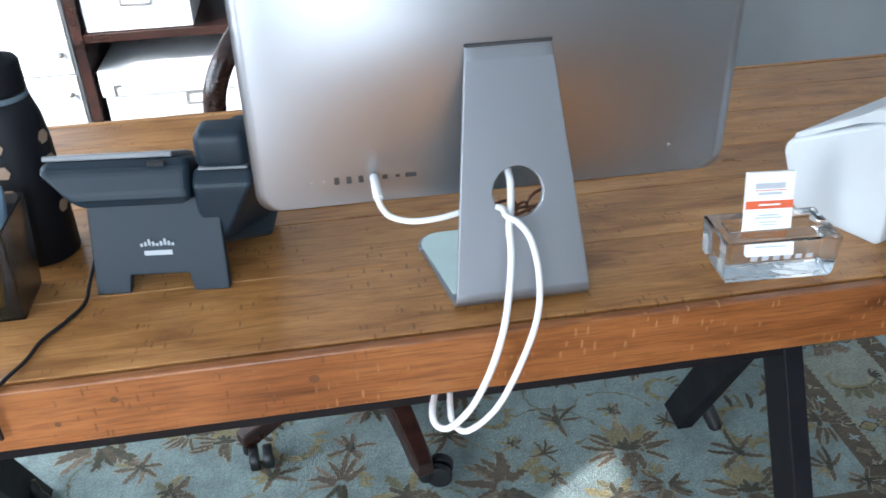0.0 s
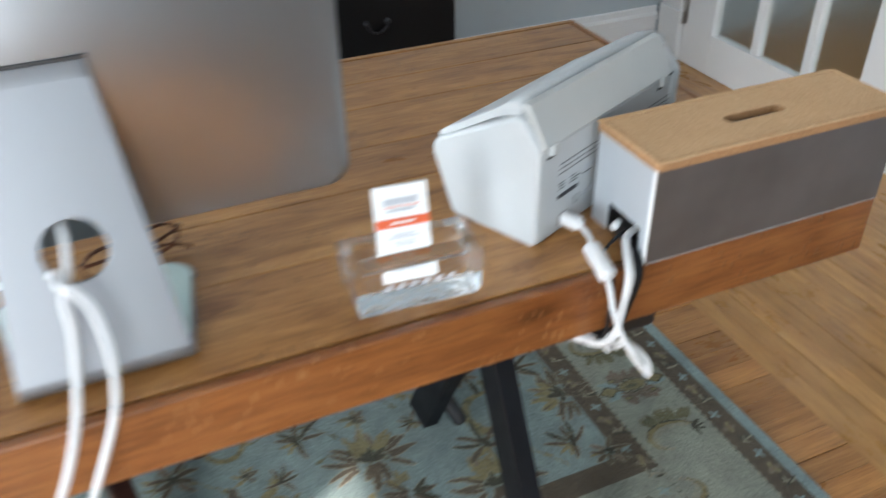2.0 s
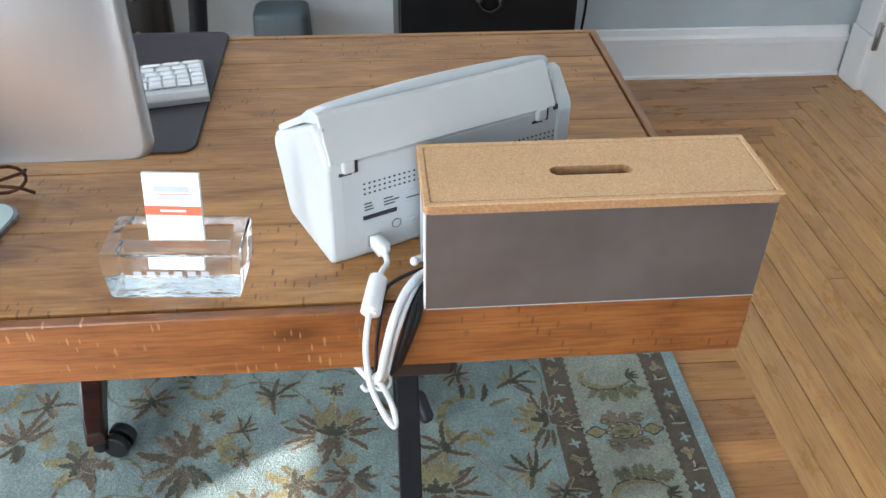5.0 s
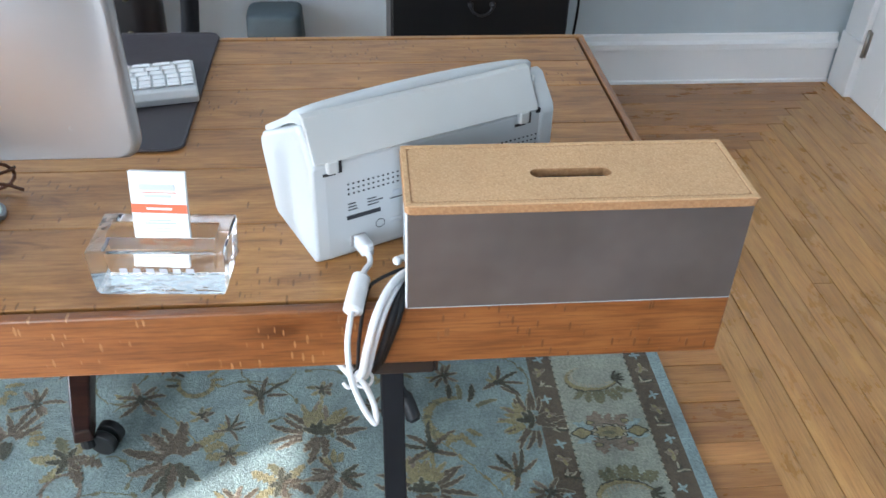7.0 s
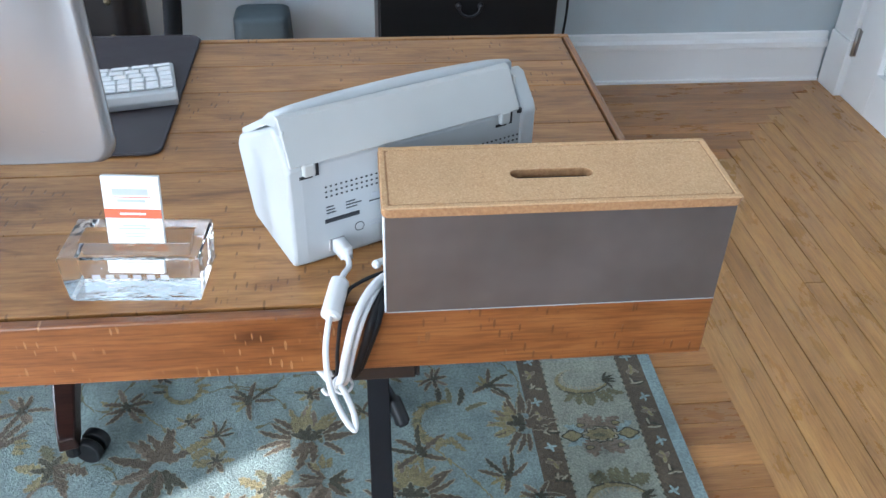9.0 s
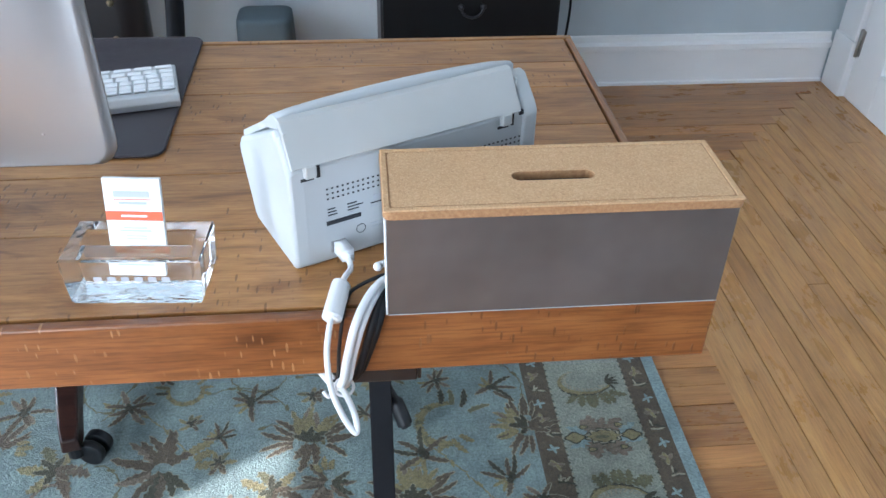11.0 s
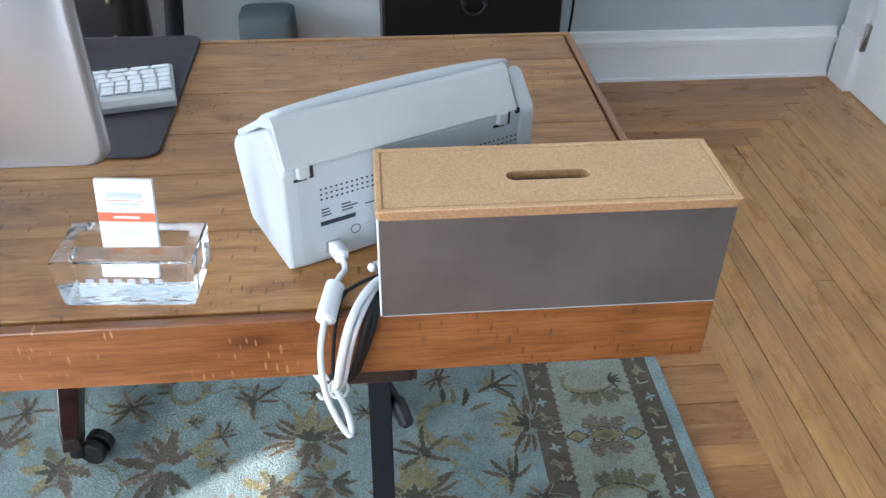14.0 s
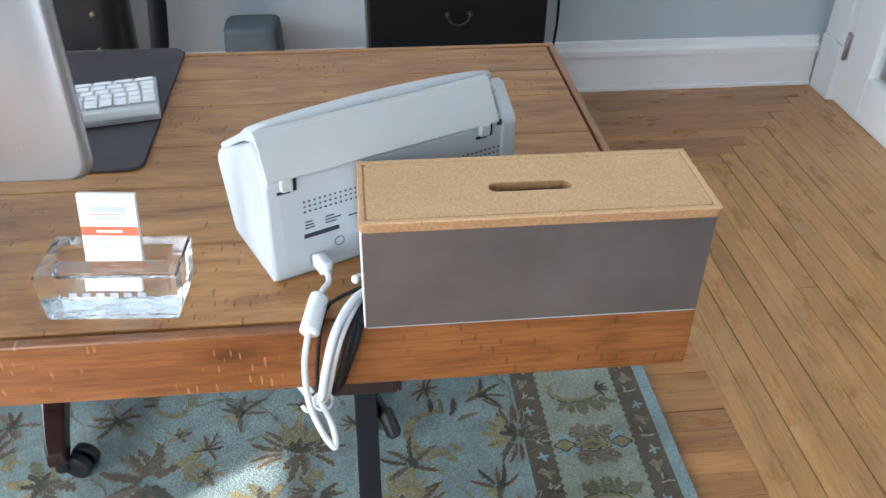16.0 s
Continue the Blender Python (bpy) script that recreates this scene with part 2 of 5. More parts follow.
CORK, CORK_EDGE = cork(), cork_edge()
RUG_BLUE = pile("rug_blue", (0.258, 0.345, 0.335))
RUG_EDGE = pile("rug_edge_blue", (0.31, 0.42, 0.42))
RUG_SAGE = pile("rug_sage", (0.345, 0.37, 0.30))
RUG_BROWN = pile("rug_brown", (0.122, 0.089, 0.054))
RUG_CREAM = pile("rug_cream", (0.40, 0.37, 0.27))
RUG_DARK = pile("rug_dark_olive", (0.056, 0.056, 0.030))
RUG_GOLD = pile("rug_gold", (0.30, 0.255, 0.122))
RUG_OLIVE = pile("rug_olive", (0.175, 0.165, 0.085))
RUG_TAUPE = pile("rug_taupe", (0.235, 0.18, 0.13))


def glass(name, colour=(1, 1, 1), rough=0.0, ior=1.5):
    n = Nodes(name)
    return n.set(colour, rough, 0.0, Transmission_Weight=1.0, IOR=ior)


CRYSTAL = glass("clear_crystal", (0.97, 0.985, 0.99), 0.0, 1.5)


def rippled():
    """Crystal with an uneven cast face that breaks up the light."""
    n = Nodes("rippled_crystal")
    n.bump(n.noise(n.coords(), 60, 2, 0.5), 0.8, 0.0022)
    return n.set((0.97, 0.98, 1.0), 0.0, 0.0, Transmission_Weight=1.0, IOR=1.5)


RIPPLED = rippled()
DOOR_GLASS = glass("door_glass", (0.9, 0.92, 0.9), 0.25)
ACRYLIC = glass("smoky_acrylic", (0.34, 0.38, 0.42), 0.12, 1.45)
ETCH = plain("etched_frost", (0.52, 0.52, 0.55), 0.7)


# ---- mesh helpers ----
def box(bm, x0, x1, y0, y1, z0, z1, bevel=0.0, seg=2, mat=0):
    g = bmesh.ops.create_cube(bm, size=1.0, matrix=Matrix.Translation(((x0 + x1) / 2, (y0 + y1) / 2, (z0 + z1) / 2)) @ Matrix.Diagonal((abs(x1 - x0), abs(y1 - y0), abs(z1 - z0), 1)))
    vs = set(g["verts"])
    fs = {f for v in vs for f in v.link_faces}
    for f in fs:
        f.material_index = mat
    if bevel:
        es = list({e for v in vs for e in v.link_edges})
        r = bmesh.ops.bevel(bm, geom=es, offset=bevel, segments=seg, affect="EDGES", profile=0.5)
        for f in r["faces"]:
            f.material_index = mat
    return bm


def one_box(*a, **k):
    return box(bmesh.new(), *a, **k)


def prism(points, a, b, axis="x", bevel=0.0, seg=2):
    """A closed outline in the plane across the axis, drawn out from a to b."""
    bm = bmesh.new()

    def at(p, d):
        return {"x": (d, p[0], p[1]), "y": (p[0], d, p[1]), "z": (p[0], p[1], d)}[axis]
    lo = [bm.verts.new(at(p, a)) for p in points]
    hi = [bm.verts.new(at(p, b)) for p in points]
    bm.faces.new(lo)
    bm.faces.new(hi[::-1])
    for i in range(len(points)):
        j = (i + 1) % len(points)
        bm.faces.new((lo[i], hi[i], hi[j], lo[j]))
    bmesh.ops.recalc_face_normals(bm, faces=bm.faces)
    if bevel:
        bmesh.ops.bevel(bm, geom=list(bm.edges), offset=bevel, segments=seg, affect="EDGES", profile=0.5)
    return bm


def smooth_path(points, steps=8):
    p = [Vector(q) for q in points]
    p = [p[0] * 2 - p[1]] + p + [p[-1] * 2 - p[-2]]
    out = []
    for i in range(1, len(p) - 2):
        for k in range(steps):
            t = k / steps
            a, b, c, d = p[i - 1:i + 3]
            out.append(0.5 * ((2 * b) + (c - a) * t + (2 * a - 5 * b + 4 * c - d) * t * t + (3 * b - a - 3 * c + d) * t ** 3))
    out.append(p[-2])
    return out


def tube(points, radius, seg=10, steps=8, bm=None, mat=0):
    """A round cable through the points; radius may be a function of the way along, 0 to 1."""
    bm = bm or bmesh.new()
    path = smooth_path(points, steps) if steps else [Vector(q) for q in points]
    rings, side = [], None
    for i, c in enumerate(path):
        d = (path[min(i + 1, len(path) - 1)] - path[max(i - 1, 0)]).normalized()
        if side is None:
            side = d.orthogonal().normalized()
        side = (side - d * side.dot(d)).normalized()
        up = d.cross(side)
        r = radius(i / (len(path) - 1)) if callable(radius) else radius
        rings.append([bm.verts.new(c + (side * math.cos(a) + up * math.sin(a)) * r) for a in (2 * math.pi * k / seg for k in range(seg))])
    fs = []
    for a, b in zip(rings, rings[1:]):
        for k in range(seg):
            fs.append(bm.faces.new((a[k], a[(k + 1) % seg], b[(k + 1) % seg], b[k])))
    fs += [bm.faces.new(rings[0][::-1]), bm.faces.new(rings[-1])]
    for f in fs:
        f.smooth, f.material_index = len(f.verts) == 4, mat
    bmesh.ops.recalc_face_normals(bm, faces=fs)
    return bm


def lathe(profile, seg=24, centre=(0, 0), bm=None):
    """A turned form about an upright axis: (radius, height) from bottom to top."""
    bm = bm or bmesh.new()
    rings = [[bm.verts.new((centre[0] + r * math.cos(2 * math.pi * k / seg), centre[1] + r * math.sin(2 * math.pi * k / seg), z)) for k in range(seg)] for r, z in profile]
    for a, b in zip(rings, rings[1:]):
        for k in range(seg):
            bm.faces.new((a[k], a[(k + 1) % seg], b[(k + 1) % seg], b[k])).smooth = True
    bm.faces.new(rings[0][::-1])
    bm.faces.new(rings[-1])
    return bm


def link_mesh(name, bm, mats):
    me = bpy.data.meshes.new(name)
    bm.to_mesh(me)
    bm.free()
    for m in (mats if isinstance(mats, (list, tuple)) else [mats]):
        me.materials.append(m)
    return new(name, me)


def part(name, bm, mats, parent, label=""):
    ob = link_mesh(name, bm, mats)
    ob.parent = parent
    return tagged(ob, label)


def solo(name, bm, mats, label, category, kind="", group="", m=None):
    ob = link_mesh(name, bm, mats)
    if m:
        ob.matrix_basis = m
    return tagged(ob, label, category, group, kind)


def thing(name, m, label, category, group="", kind=""):
    ob = new(name)
    ob.empty_display_size = 0.05
    ob.matrix_basis = m
    return tagged(ob, label, category, group, kind)


def bevelled(ob, width=0.001, seg=2):
    b = ob.modifiers.new("bevel", "BEVEL")
    b.width, b.segments, b.limit_method = width, seg, "ANGLE"
    return ob


TOP = 0.78                      # height of the desk's surface
WALL_Y, WALL_X = 2.14, 1.345     # back wall and door wall
LEFT_X, FRONT_Y, HIGH = -2.6, -1.7, 2.6

# ---- the room ----
bm = bmesh.new()
box(bm, LEFT_X - 0.12, 2.6, FRONT_Y - 0.12, WALL_Y + 0.12, -0.10, -0.012)
floor = solo("floor", bm, FLOOR_BASE, "honey-coloured oak strip floor with a mitred border", "floor", "structure")
solo("ceiling", one_box(LEFT_X - 0.12, 2.6, FRONT_Y - 0.12, WALL_Y + 0.12, HIGH, HIGH + 0.1), CEIL, "plain white painted ceiling of the room", "ceiling", "structure")
solo("wall_north", one_box(LEFT_X - 0.12, 2.6, WALL_Y, WALL_Y + 0.12, -0.012, HIGH), WALL, "smooth wall painted in pale blue-grey", "wall", "structure")


def holed(along, fixed0, fixed1, a0, a1, holes):
    """A wall along one axis with openings (from, to, low, high) cut through it."""
    bm = bmesh.new()

    def put(p, q, z0, z1):
        if along == "x":
            box(bm, p, q, fixed0, fixed1, z0, z1)
        else:
            box(bm, fixed0, fixed1, p, q, z0, z1)
    at = a0
    for p, q, lo, hi in sorted(holes):
        put(at, p, -0.012, HIGH)
        if lo > 0:
            put(p, q, -0.012, lo)
        put(p, q, hi, HIGH)
        at = q
    put(at, a1, -0.012, HIGH)
    return bm


# window openings: the sun comes in low from the west side
solo("wall_south", holed("x", FRONT_Y - 0.12, FRONT_Y, LEFT_X - 0.12, 2.6, [(-1.85, -1.00, 0.28, 2.2), (1.72, 2.32, 0.8, 2.1)]), WALL, "blue-grey painted wall with a tall window and an added hall opening", "wall", "structure")
solo("wall_west", holed("y", LEFT_X - 0.12, LEFT_X, FRONT_Y, WALL_Y, [(-1.50, -0.774, 0.6, 1.80), (0.1, 1.6, 0.82, 1.87)]), WALL, "blue-grey painted wall with two windows", "wall", "structure")
solo("wall_east", holed("y", WALL_X + 0.03, WALL_X + 0.13, FRONT_Y, WALL_Y, [(0.065, 1.995, 0, 2.08)]), WALL, "blue-grey painted wall with glazed double doors", "wall", "structure")
# hall behind the glazed doors
solo("wall_hall", one_box(2.48, 2.6, FRONT_Y, WALL_Y, -0.012, HIGH), HALL, "plain beige wall of the hall beyond", "wall", "structure")

# baseboard with a cap along the back wall
base = [(WALL_Y, 0.0), (WALL_Y - 0.022, 0.0), (WALL_Y - 0.022, 0.010), (WALL_Y - 0.014, 0.012), (WALL_Y - 0.014, 0.125), (WALL_Y - 0.024, 0.130), (WALL_Y - 0.024, 0.150), (WALL_Y - 0.010, 0.158), (WALL_Y - 0.008, 0.178), (WALL_Y, 0.182)]
solo("baseboard", prism(base, LEFT_X, WALL_X - 0.022, "x"), WHITE_PAINT, "tall white painted baseboard with a moulded cap", "baseboard", "structure")
base_e = [(WALL_X + 0.03 - (WALL_Y - y), z) for y, z in base]
solo("baseboard", prism([(x, z) for x, z in base_e], FRONT_Y, -0.07, "y"), WHITE_PAINT, "tall white painted baseboard with a moulded cap", "baseboard", "structure")


# door casing and two glazed leaves
def casing(y0, y1, z1=2.2):
    bm = bmesh.new()
    box(bm, WALL_X - 0.018, WALL_X + 0.04, y0, y1, 0.20, z1, 0.004)
    box(bm, WALL_X - 0.024, WALL_X + 0.04, y0 - 0.004, y1 + 0.002, 0.0, 0.20, 0.004)
    return bm


solo("trim", casing(1.992, 2.112), WHITE_PAINT, "white painted door casing on a plinth block", "casing", "structure")
solo("trim", casing(-0.055, 0.060), WHITE_PAINT, "white painted door casing on a plinth block", "casing", "structure")
solo("trim", one_box(WALL_X - 0.018, WALL_X + 0.04, -0.07, 2.112, 2.08, 2.2, 0.004), WHITE_PAINT, "white painted door head casing", "casing", "structure")


def french_door(name, y0, y1, hinge_y):
    """A leaf between y0 and y1 with three columns and five rows of panes."""
    door = thing(name, pose(WALL_X, y0, 0), "white painted french door with small glass panes, closed", "door", "", "structure")
    w = y1 - y0
    bm = bmesh.new()
    st, low, hi, bar = 0.115, 0.155, 1.94, 0.036
    box(bm, 0, 0.042, 0, st, 0.002, 2.06, 0.003)
    box(bm, 0, 0.042, w - st - 0.05, w, 0.002, 2.06, 0.003)
    box(bm, 0.001, 0.041, st, w - st - 0.05, 0.002, low, 0.002)
    box(bm, 0.001, 0.041, st, w - st - 0.05, hi, 2.06, 0.002)
    inner = w - 2 * st - 0.05
    pw, ph = (inner - 2 * bar) / 3, (hi - low - 4 * bar) / 5
    for i in (1, 2):
        a = st + i * pw + (i - 1) * bar
        box(bm, 0.004, 0.038, a, a + bar, low, hi, 0.004)
    for j in range(1, 5):
        a = low + j * ph + (j - 1) * bar
        box(bm, 0.005, 0.037, st, w - st - 0.05, a, a + bar, 0.004)
    part("door_frame", bm, WHITE_PAINT, door)
    pane = None
    for i in range(3):
        for j in range(5):
            a, z = st + i * (pw + bar), low + j * (ph + bar)
            if pane is None:
                pane = part("pane", one_box(0.018, 0.022, -0.004, pw + 0.004, -0.004, ph + 0.004), DOOR_GLASS, door, "clear glass pane")
                ob = pane
            else:
                ob = new("pane", pane.data)
                ob.parent = door
            ob.location = (0, a, z)
            ob.visible_shadow = False
    for z in (0.20, 1.05, 1.85):
        bm = bmesh.new()
        box(bm, -0.003, 0.004, hinge_y - 0.014, hinge_y + 0.014, z - 0.045, z + 0.045, 0.001)
        lathe([(0.006, z - 0.048), (0.006, z + 0.048)], 10, (-0.006, hinge_y), bm)
        part("hinge", bm, NICKEL, door, "worn nickel butt hinge")
    return door


french_door("door_1", 1.028, 1.988, 0.955)
french_door("door_2", 0.065, 1.024, 0.003)


# windows with sash bars
def window(name, m, w, h):
    win = thing(name, m, "white painted sash window with clear panes", "window", "", "structure")
    bm = bmesh.new()
    for a, b, c, d in ((0, 0.05, 0, h), (w - 0.05, w, 0, h), (0.05, w - 0.05, 0, 0.06), (0.05, w - 0.05, h - 0.05, h), (0.05, w - 0.05, h / 2 - 0.02, h / 2 + 0.02)):
        box(bm, a, b, 0.03, 0.08, c, d, 0.003)
    part("window_frame", bm, WHITE_PAINT, win)
    for z0, z1 in ((0.06, h / 2 - 0.02), (h / 2 + 0.02, h - 0.05)):
        pane = part("pane", one_box(0.048, w - 0.048, 0.052, 0.056, z0, z1), CRYSTAL, win, "clear glass pane")
        pane.visible_shadow = False
    part("window_sill", one_box(-0.03, w + 0.03, -0.04, 0.1, -0.035, -0.001, 0.004), WHITE_PAINT, win)
    return win


window("window_1", pose(-1.00, FRONT_Y, 0.28, 0, 0, 180), 0.85, 1.92)
# added slab, never in view: blocks direct sun at the tall window
solo("porch_roof", one_box(-3.1, 0.5, -4.2, FRONT_Y - 0.13, 2.35, 2.45, 0.01), CEIL, "unseen white slab added to keep the sun off the tall window", "roof", "structure")
# added, unseen opening that holds the hall's fill light
window("added_hall_window", pose(2.32, FRONT_Y, 0.8, 0, 0, 180), 0.6, 1.3)
window("window_2", pose(LEFT_X, -1.50, 0.6, 0, 0, 90), 0.726, 1.20)
window("window_3", pose(LEFT_X, 0.1, 0.82, 0, 0, 90), 1.5, 1.05)

# ---- rug ----
RX0, RX1, RY0, RY1, RZ = -2.13, 0.277, 0.05, 1.62, 0.010
rug = thing("rug", pose(0, 0, 0), "worn blue wool rug with brown and gold flowers", "rug")
bands = [(0.0, RUG_EDGE, "rug_edge"), (0.026, RUG_BROWN, "guard_stripe"), (0.079, RUG_SAGE, "border"), (0.245, RUG_BROWN, "guard_stripe"), (0.297, RUG_BLUE, "field")]
for i, (d, m, nm) in enumerate(bands):
    e = bands[i + 1][0] if i + 1 < len(bands) else None
    bm = bmesh.new()
    x0, x1, y0, y1 = RX0 + d, RX1 - d, RY0 + d, RY1 - d
    if e is None:
        box(bm, x0, x1, y0, y1, 0, RZ)
    else:
        w = e - d
        box(bm, x0, x1, y0, y0 + w, 0, RZ, 0.002 if i == 0 else 0)
        box(bm, x0, x1, y1 - w, y1, 0, RZ)
        box(bm, x0, x0 + w, y0 + w, y1 - w, 0, RZ)
        box(bm, x1 - w, x1, y0 + w, y1 - w, 0, RZ)
    part(nm, bm, m, rug)

rng = random.Random(4)
MOTIF_MATS = [RUG_BROWN, RUG_DARK, RUG_GOLD, RUG_OLIVE, RUG_TAUPE, RUG_EDGE, RUG_CREAM]


def leaf(bm, cx, cy, ang, length, width, mat, z, halo=0.0):
    """A toothed leaf lying flat, from its foot outward, with an optional cream outline under it."""
    ca, sa = math.cos(ang), math.sin(ang)
    n = 9
    curl = rng.uniform(-0.35, 0.35)
    rows_ = []
    for i in range(n + 1):
        t = i / n
        body = width * (0.55 + 1.5 * t) * (1 - t) ** 0.6 * 0.78
        bend = curl * length * t * t
        rows_.append((t * length, bend, body * (1.22 if i % 2 else 0.62) * rng.uniform(0.75, 1.3) + 0.0005, body * (0.62 if i % 2 else 1.22) * rng.uniform(0.75, 1.3) + 0.0005))
    for grow, m, up in (((halo, 6, -2.5e-4),) if halo else ()) + ((0.0, mat, 0.0),):
        pts = [(x + (grow if i == n else 0), b + l + grow) for i, (x, b, l, r) in enumerate(rows_)] + [(x + (grow if i == n else 0), b - r - grow) for i, (x, b, l, r) in reversed(list(enumerate(rows_)))]
        vs = [bm.verts.new((cx + x * ca - y * sa, cy + x * sa + y * ca, z + up)) for x, y in pts]
        for i in range(n):
            f = bm.faces.new((vs[i], vs[2 * n + 1 - i], vs[2 * n - i], vs[i + 1]))
            f.material_index = m
            f.normal_update()
            if f.normal.z < 0:
                f.normal_flip()


flowers = bmesh.new()


def motif(x, y, size, kind, turn=None):
    a0 = rng.uniform(0, 6.28) if turn is None else turn
    z = RZ + 0.0014

    def dab(ang, r0, length, width, mat, up, halo=0.0016, bend=0.25):
        leaf(flowers, x + size * r0 * math.cos(ang), y + size * r0 * math.sin(ang), ang + rng.uniform(-bend, bend), size * length * rng.uniform(0.75, 1.2), size * width, mat, z + up + rng.uniform(0, 1.5e-4), halo)
    if kind == 0:      # ragged star of brown feathers round a dark heart
        for k in range(8):
            dab(a0 + k * 0.785 + rng.uniform(-0.25, 0.25), rng.uniform(0.06, 0.14), 0.42, 0.075, (0, 0, 4, 0)[k % 4], 0)
        for k in range(5):
            dab(a0 + k * 1.26, 0.0, 0.17, 0.06, 1, 5e-4, 0)
        dab(a0 + 2.6, 0.2, 0.4, 0.07, 2, -1e-4, 0)
    elif kind == 1:    # small spray: three brown feathers over a gold cup
        for k in range(5):
            dab(a0 + (k - 2) * 0.62, rng.uniform(0.05, 0.15), 0.55, 0.07, (0, 1, 0, 1, 0)[k], 1e-4, 0.001)
        dab(a0 + 3.14, 0.0, 0.5, 0.08, 0, 1e-4)
        for k in (-1, 0, 1):
            dab(a0 + 1.9 + k * 0.5, 0.08, 0.3, 0.07, 2, 0, 0)
        dab(a0, -0.1, 0.3, 0.12, 1, 5e-4, 0)
    elif kind == 2:    # palmette: gold fan, brown side feathers, dark green heart, brown tail
        for k in range(15):
            t = (k - 7) / 7
            dab(a0 + t * 1.9, 0.17 + 0.04 * abs(t), 0.36, 0.045, 0 if abs(t) > 0.35 else (4, 2)[k % 2], 0, 0.0018, 0.2)
        for k in range(9):
            dab(a0 + (k - 4) * 0.2, 0.16, 0.28, 0.05, 2, 3e-4, 0)
        for k in range(5):
            dab(a0 + (k - 2) * 0.62, 0.0, 0.22, 0.055, 1, 6e-4, 0.0014)
        for k in (-1, 0, 1):
            dab(a0 + 3.14 + k * 0.5, 0.05, 0.42 if k == 0 else 0.28, 0.07, 0, 4e-4, 0.0018)
    elif kind == 3:    # broad gold petals round a green heart, brown below
        for k in range(6):
            dab(a0 + k * 1.05, 0.12, 0.38, 0.11, (2, 3, 2, 2, 0, 0)[k], 0, 0.0012)
        for k in range(6):
            dab(a0 + 0.3 + k * 1.05, 0.0, 0.26, 0.07, 1 if k < 4 else 0, 5e-4, 0.0012)
    elif kind == 5:    # gold scroll with a dark green tip
        for k in range(22):
            t = k / 21
            a = a0 + 3.4 * t
            r = size * (0.42 - 0.12 * t)
            leaf(flowers, x + r * math.cos(a), y + r * math.sin(a), a + 1.7, size * 0.16, size * (0.045 + 0.035 * math.sin(3.1 * t)), 2 if k % 5 else 3, z + k * 4e-6)
        for k in range(4):
            dab(a0 - 0.6 + k * 0.35, 0.40, 0.30, 0.055, 1 if k % 2 else 3, 3e-4, 0.001)
        for k in range(3):
            dab(a0 + 3.3 + k * 0.5, 0.24, 0.26, 0.06, 2, 2e-4, 0)
    elif kind == 6:    # brown ring of stem
        for k in range(26):
            a = k * 6.2832 / 26
            leaf(flowers, x + size * 0.42 * math.cos(a), y + size * 0.5 * math.sin(a), a + 1.57, size * 0.2, size * 0.06, 4 if k % 4 else 0, z + k * 4e-6)
    else:              # sweeping acanthus: brown plumes, one dark green spray and a gold bud
        for k in range(11):
            t = k / 10
            dab(a0 + 0.3 + t * 2.6, 0.08 + 0.05 * t, 0.50 - 0.2 * abs(t - 0.4), 0.06, (0, 0, 4, 0)[k % 4], 0, 0.0016, 0.35)
        for k in range(6):
            dab(a0 + 3.4 + k * 0.28, 0.04, 0.36, 0.06, 1 if k % 3 else 0, 3e-4, 0.001)
        for k in range(3):
            dab(a0 - 0.5 + k * 0.3, 0.3, 0.25, 0.08, 2, 1e-4, 0)


# (x, y, size, kind, turn) of the flowers in the field
MOTIFS = [(-0.464, 0.535, 0.165, 2, 1.57), (-0.735, 0.485, 0.19, 4, 0.6), (-0.586, 0.645, 0.09, 1, 1.4), (-0.83, 0.65, 0.095, 0, 0.4), (-1.038, 0.652, 0.09, 0, 1.0), (-0.937, 0.50, 0.14, 3, 1.1),
          (-0.643, 0.559, 0.06, 1, 0.5), (-0.635, 0.494, 0.06, 3, 0.0), (-1.06, 0.555, 0.12, 4, 0.3), (-0.529, 0.42, 0.12, 3, 0.7), (-0.424, 0.43, 0.11, 4, 2.0), (-0.462, 0.657, 0.06, 3, 1.57),
          (-0.195, 0.555, 0.15, 5, 1.2), (-0.093, 0.654, 0.085, 1, 0.2), (-0.205, 0.683, 0.065, 0, 0.9), (-0.035, 0.545, 0.135, 2, 3.0), (-0.244, 0.483, 0.105, 1, 2.3), (-0.088, 0.414, 0.085, 1, 1.57),
          (-0.267, 0.384, 0.155, 2, 1.57), (-0.032, 0.366, 0.08, 0, 0.4), (-0.355, 0.60, 0.05, 1, 2.6), (-1.20, 0.60, 0.10, 1, 1.1), (-1.47, 0.68, 0.10, 0, 0.2), (-1.40, 0.60, 0.11, 3, 1.5),
          (-1.56, 0.76, 0.20, 4, 1.0), (-1.30, 0.72, 0.12, 2, 1.57), (-1.146, 0.69, 0.14, 5, 2.4), (-0.33, 0.70, 0.09, 5, 0.4), (-0.72, 0.69, 0.10, 5, 2.8), (-0.93, 0.425, 0.08, 6, 0.0), (-0.61, 0.375, 0.09, 0, 0.0), (-0.70, 0.60, 0.05, 3, 1.0)]
for x, y, size, kind, turn in MOTIFS:
    motif(x, y, size, kind, turn)
for iy in range(4):
    for ix in range(9):
        motif(-1.75 + ix * 0.2 + rng.uniform(-0.04, 0.04), 0.80 + iy * 0.16 + rng.uniform(-0.03, 0.03), rng.uniform(0.09, 0.17), (ix + iy * 2) % 5)
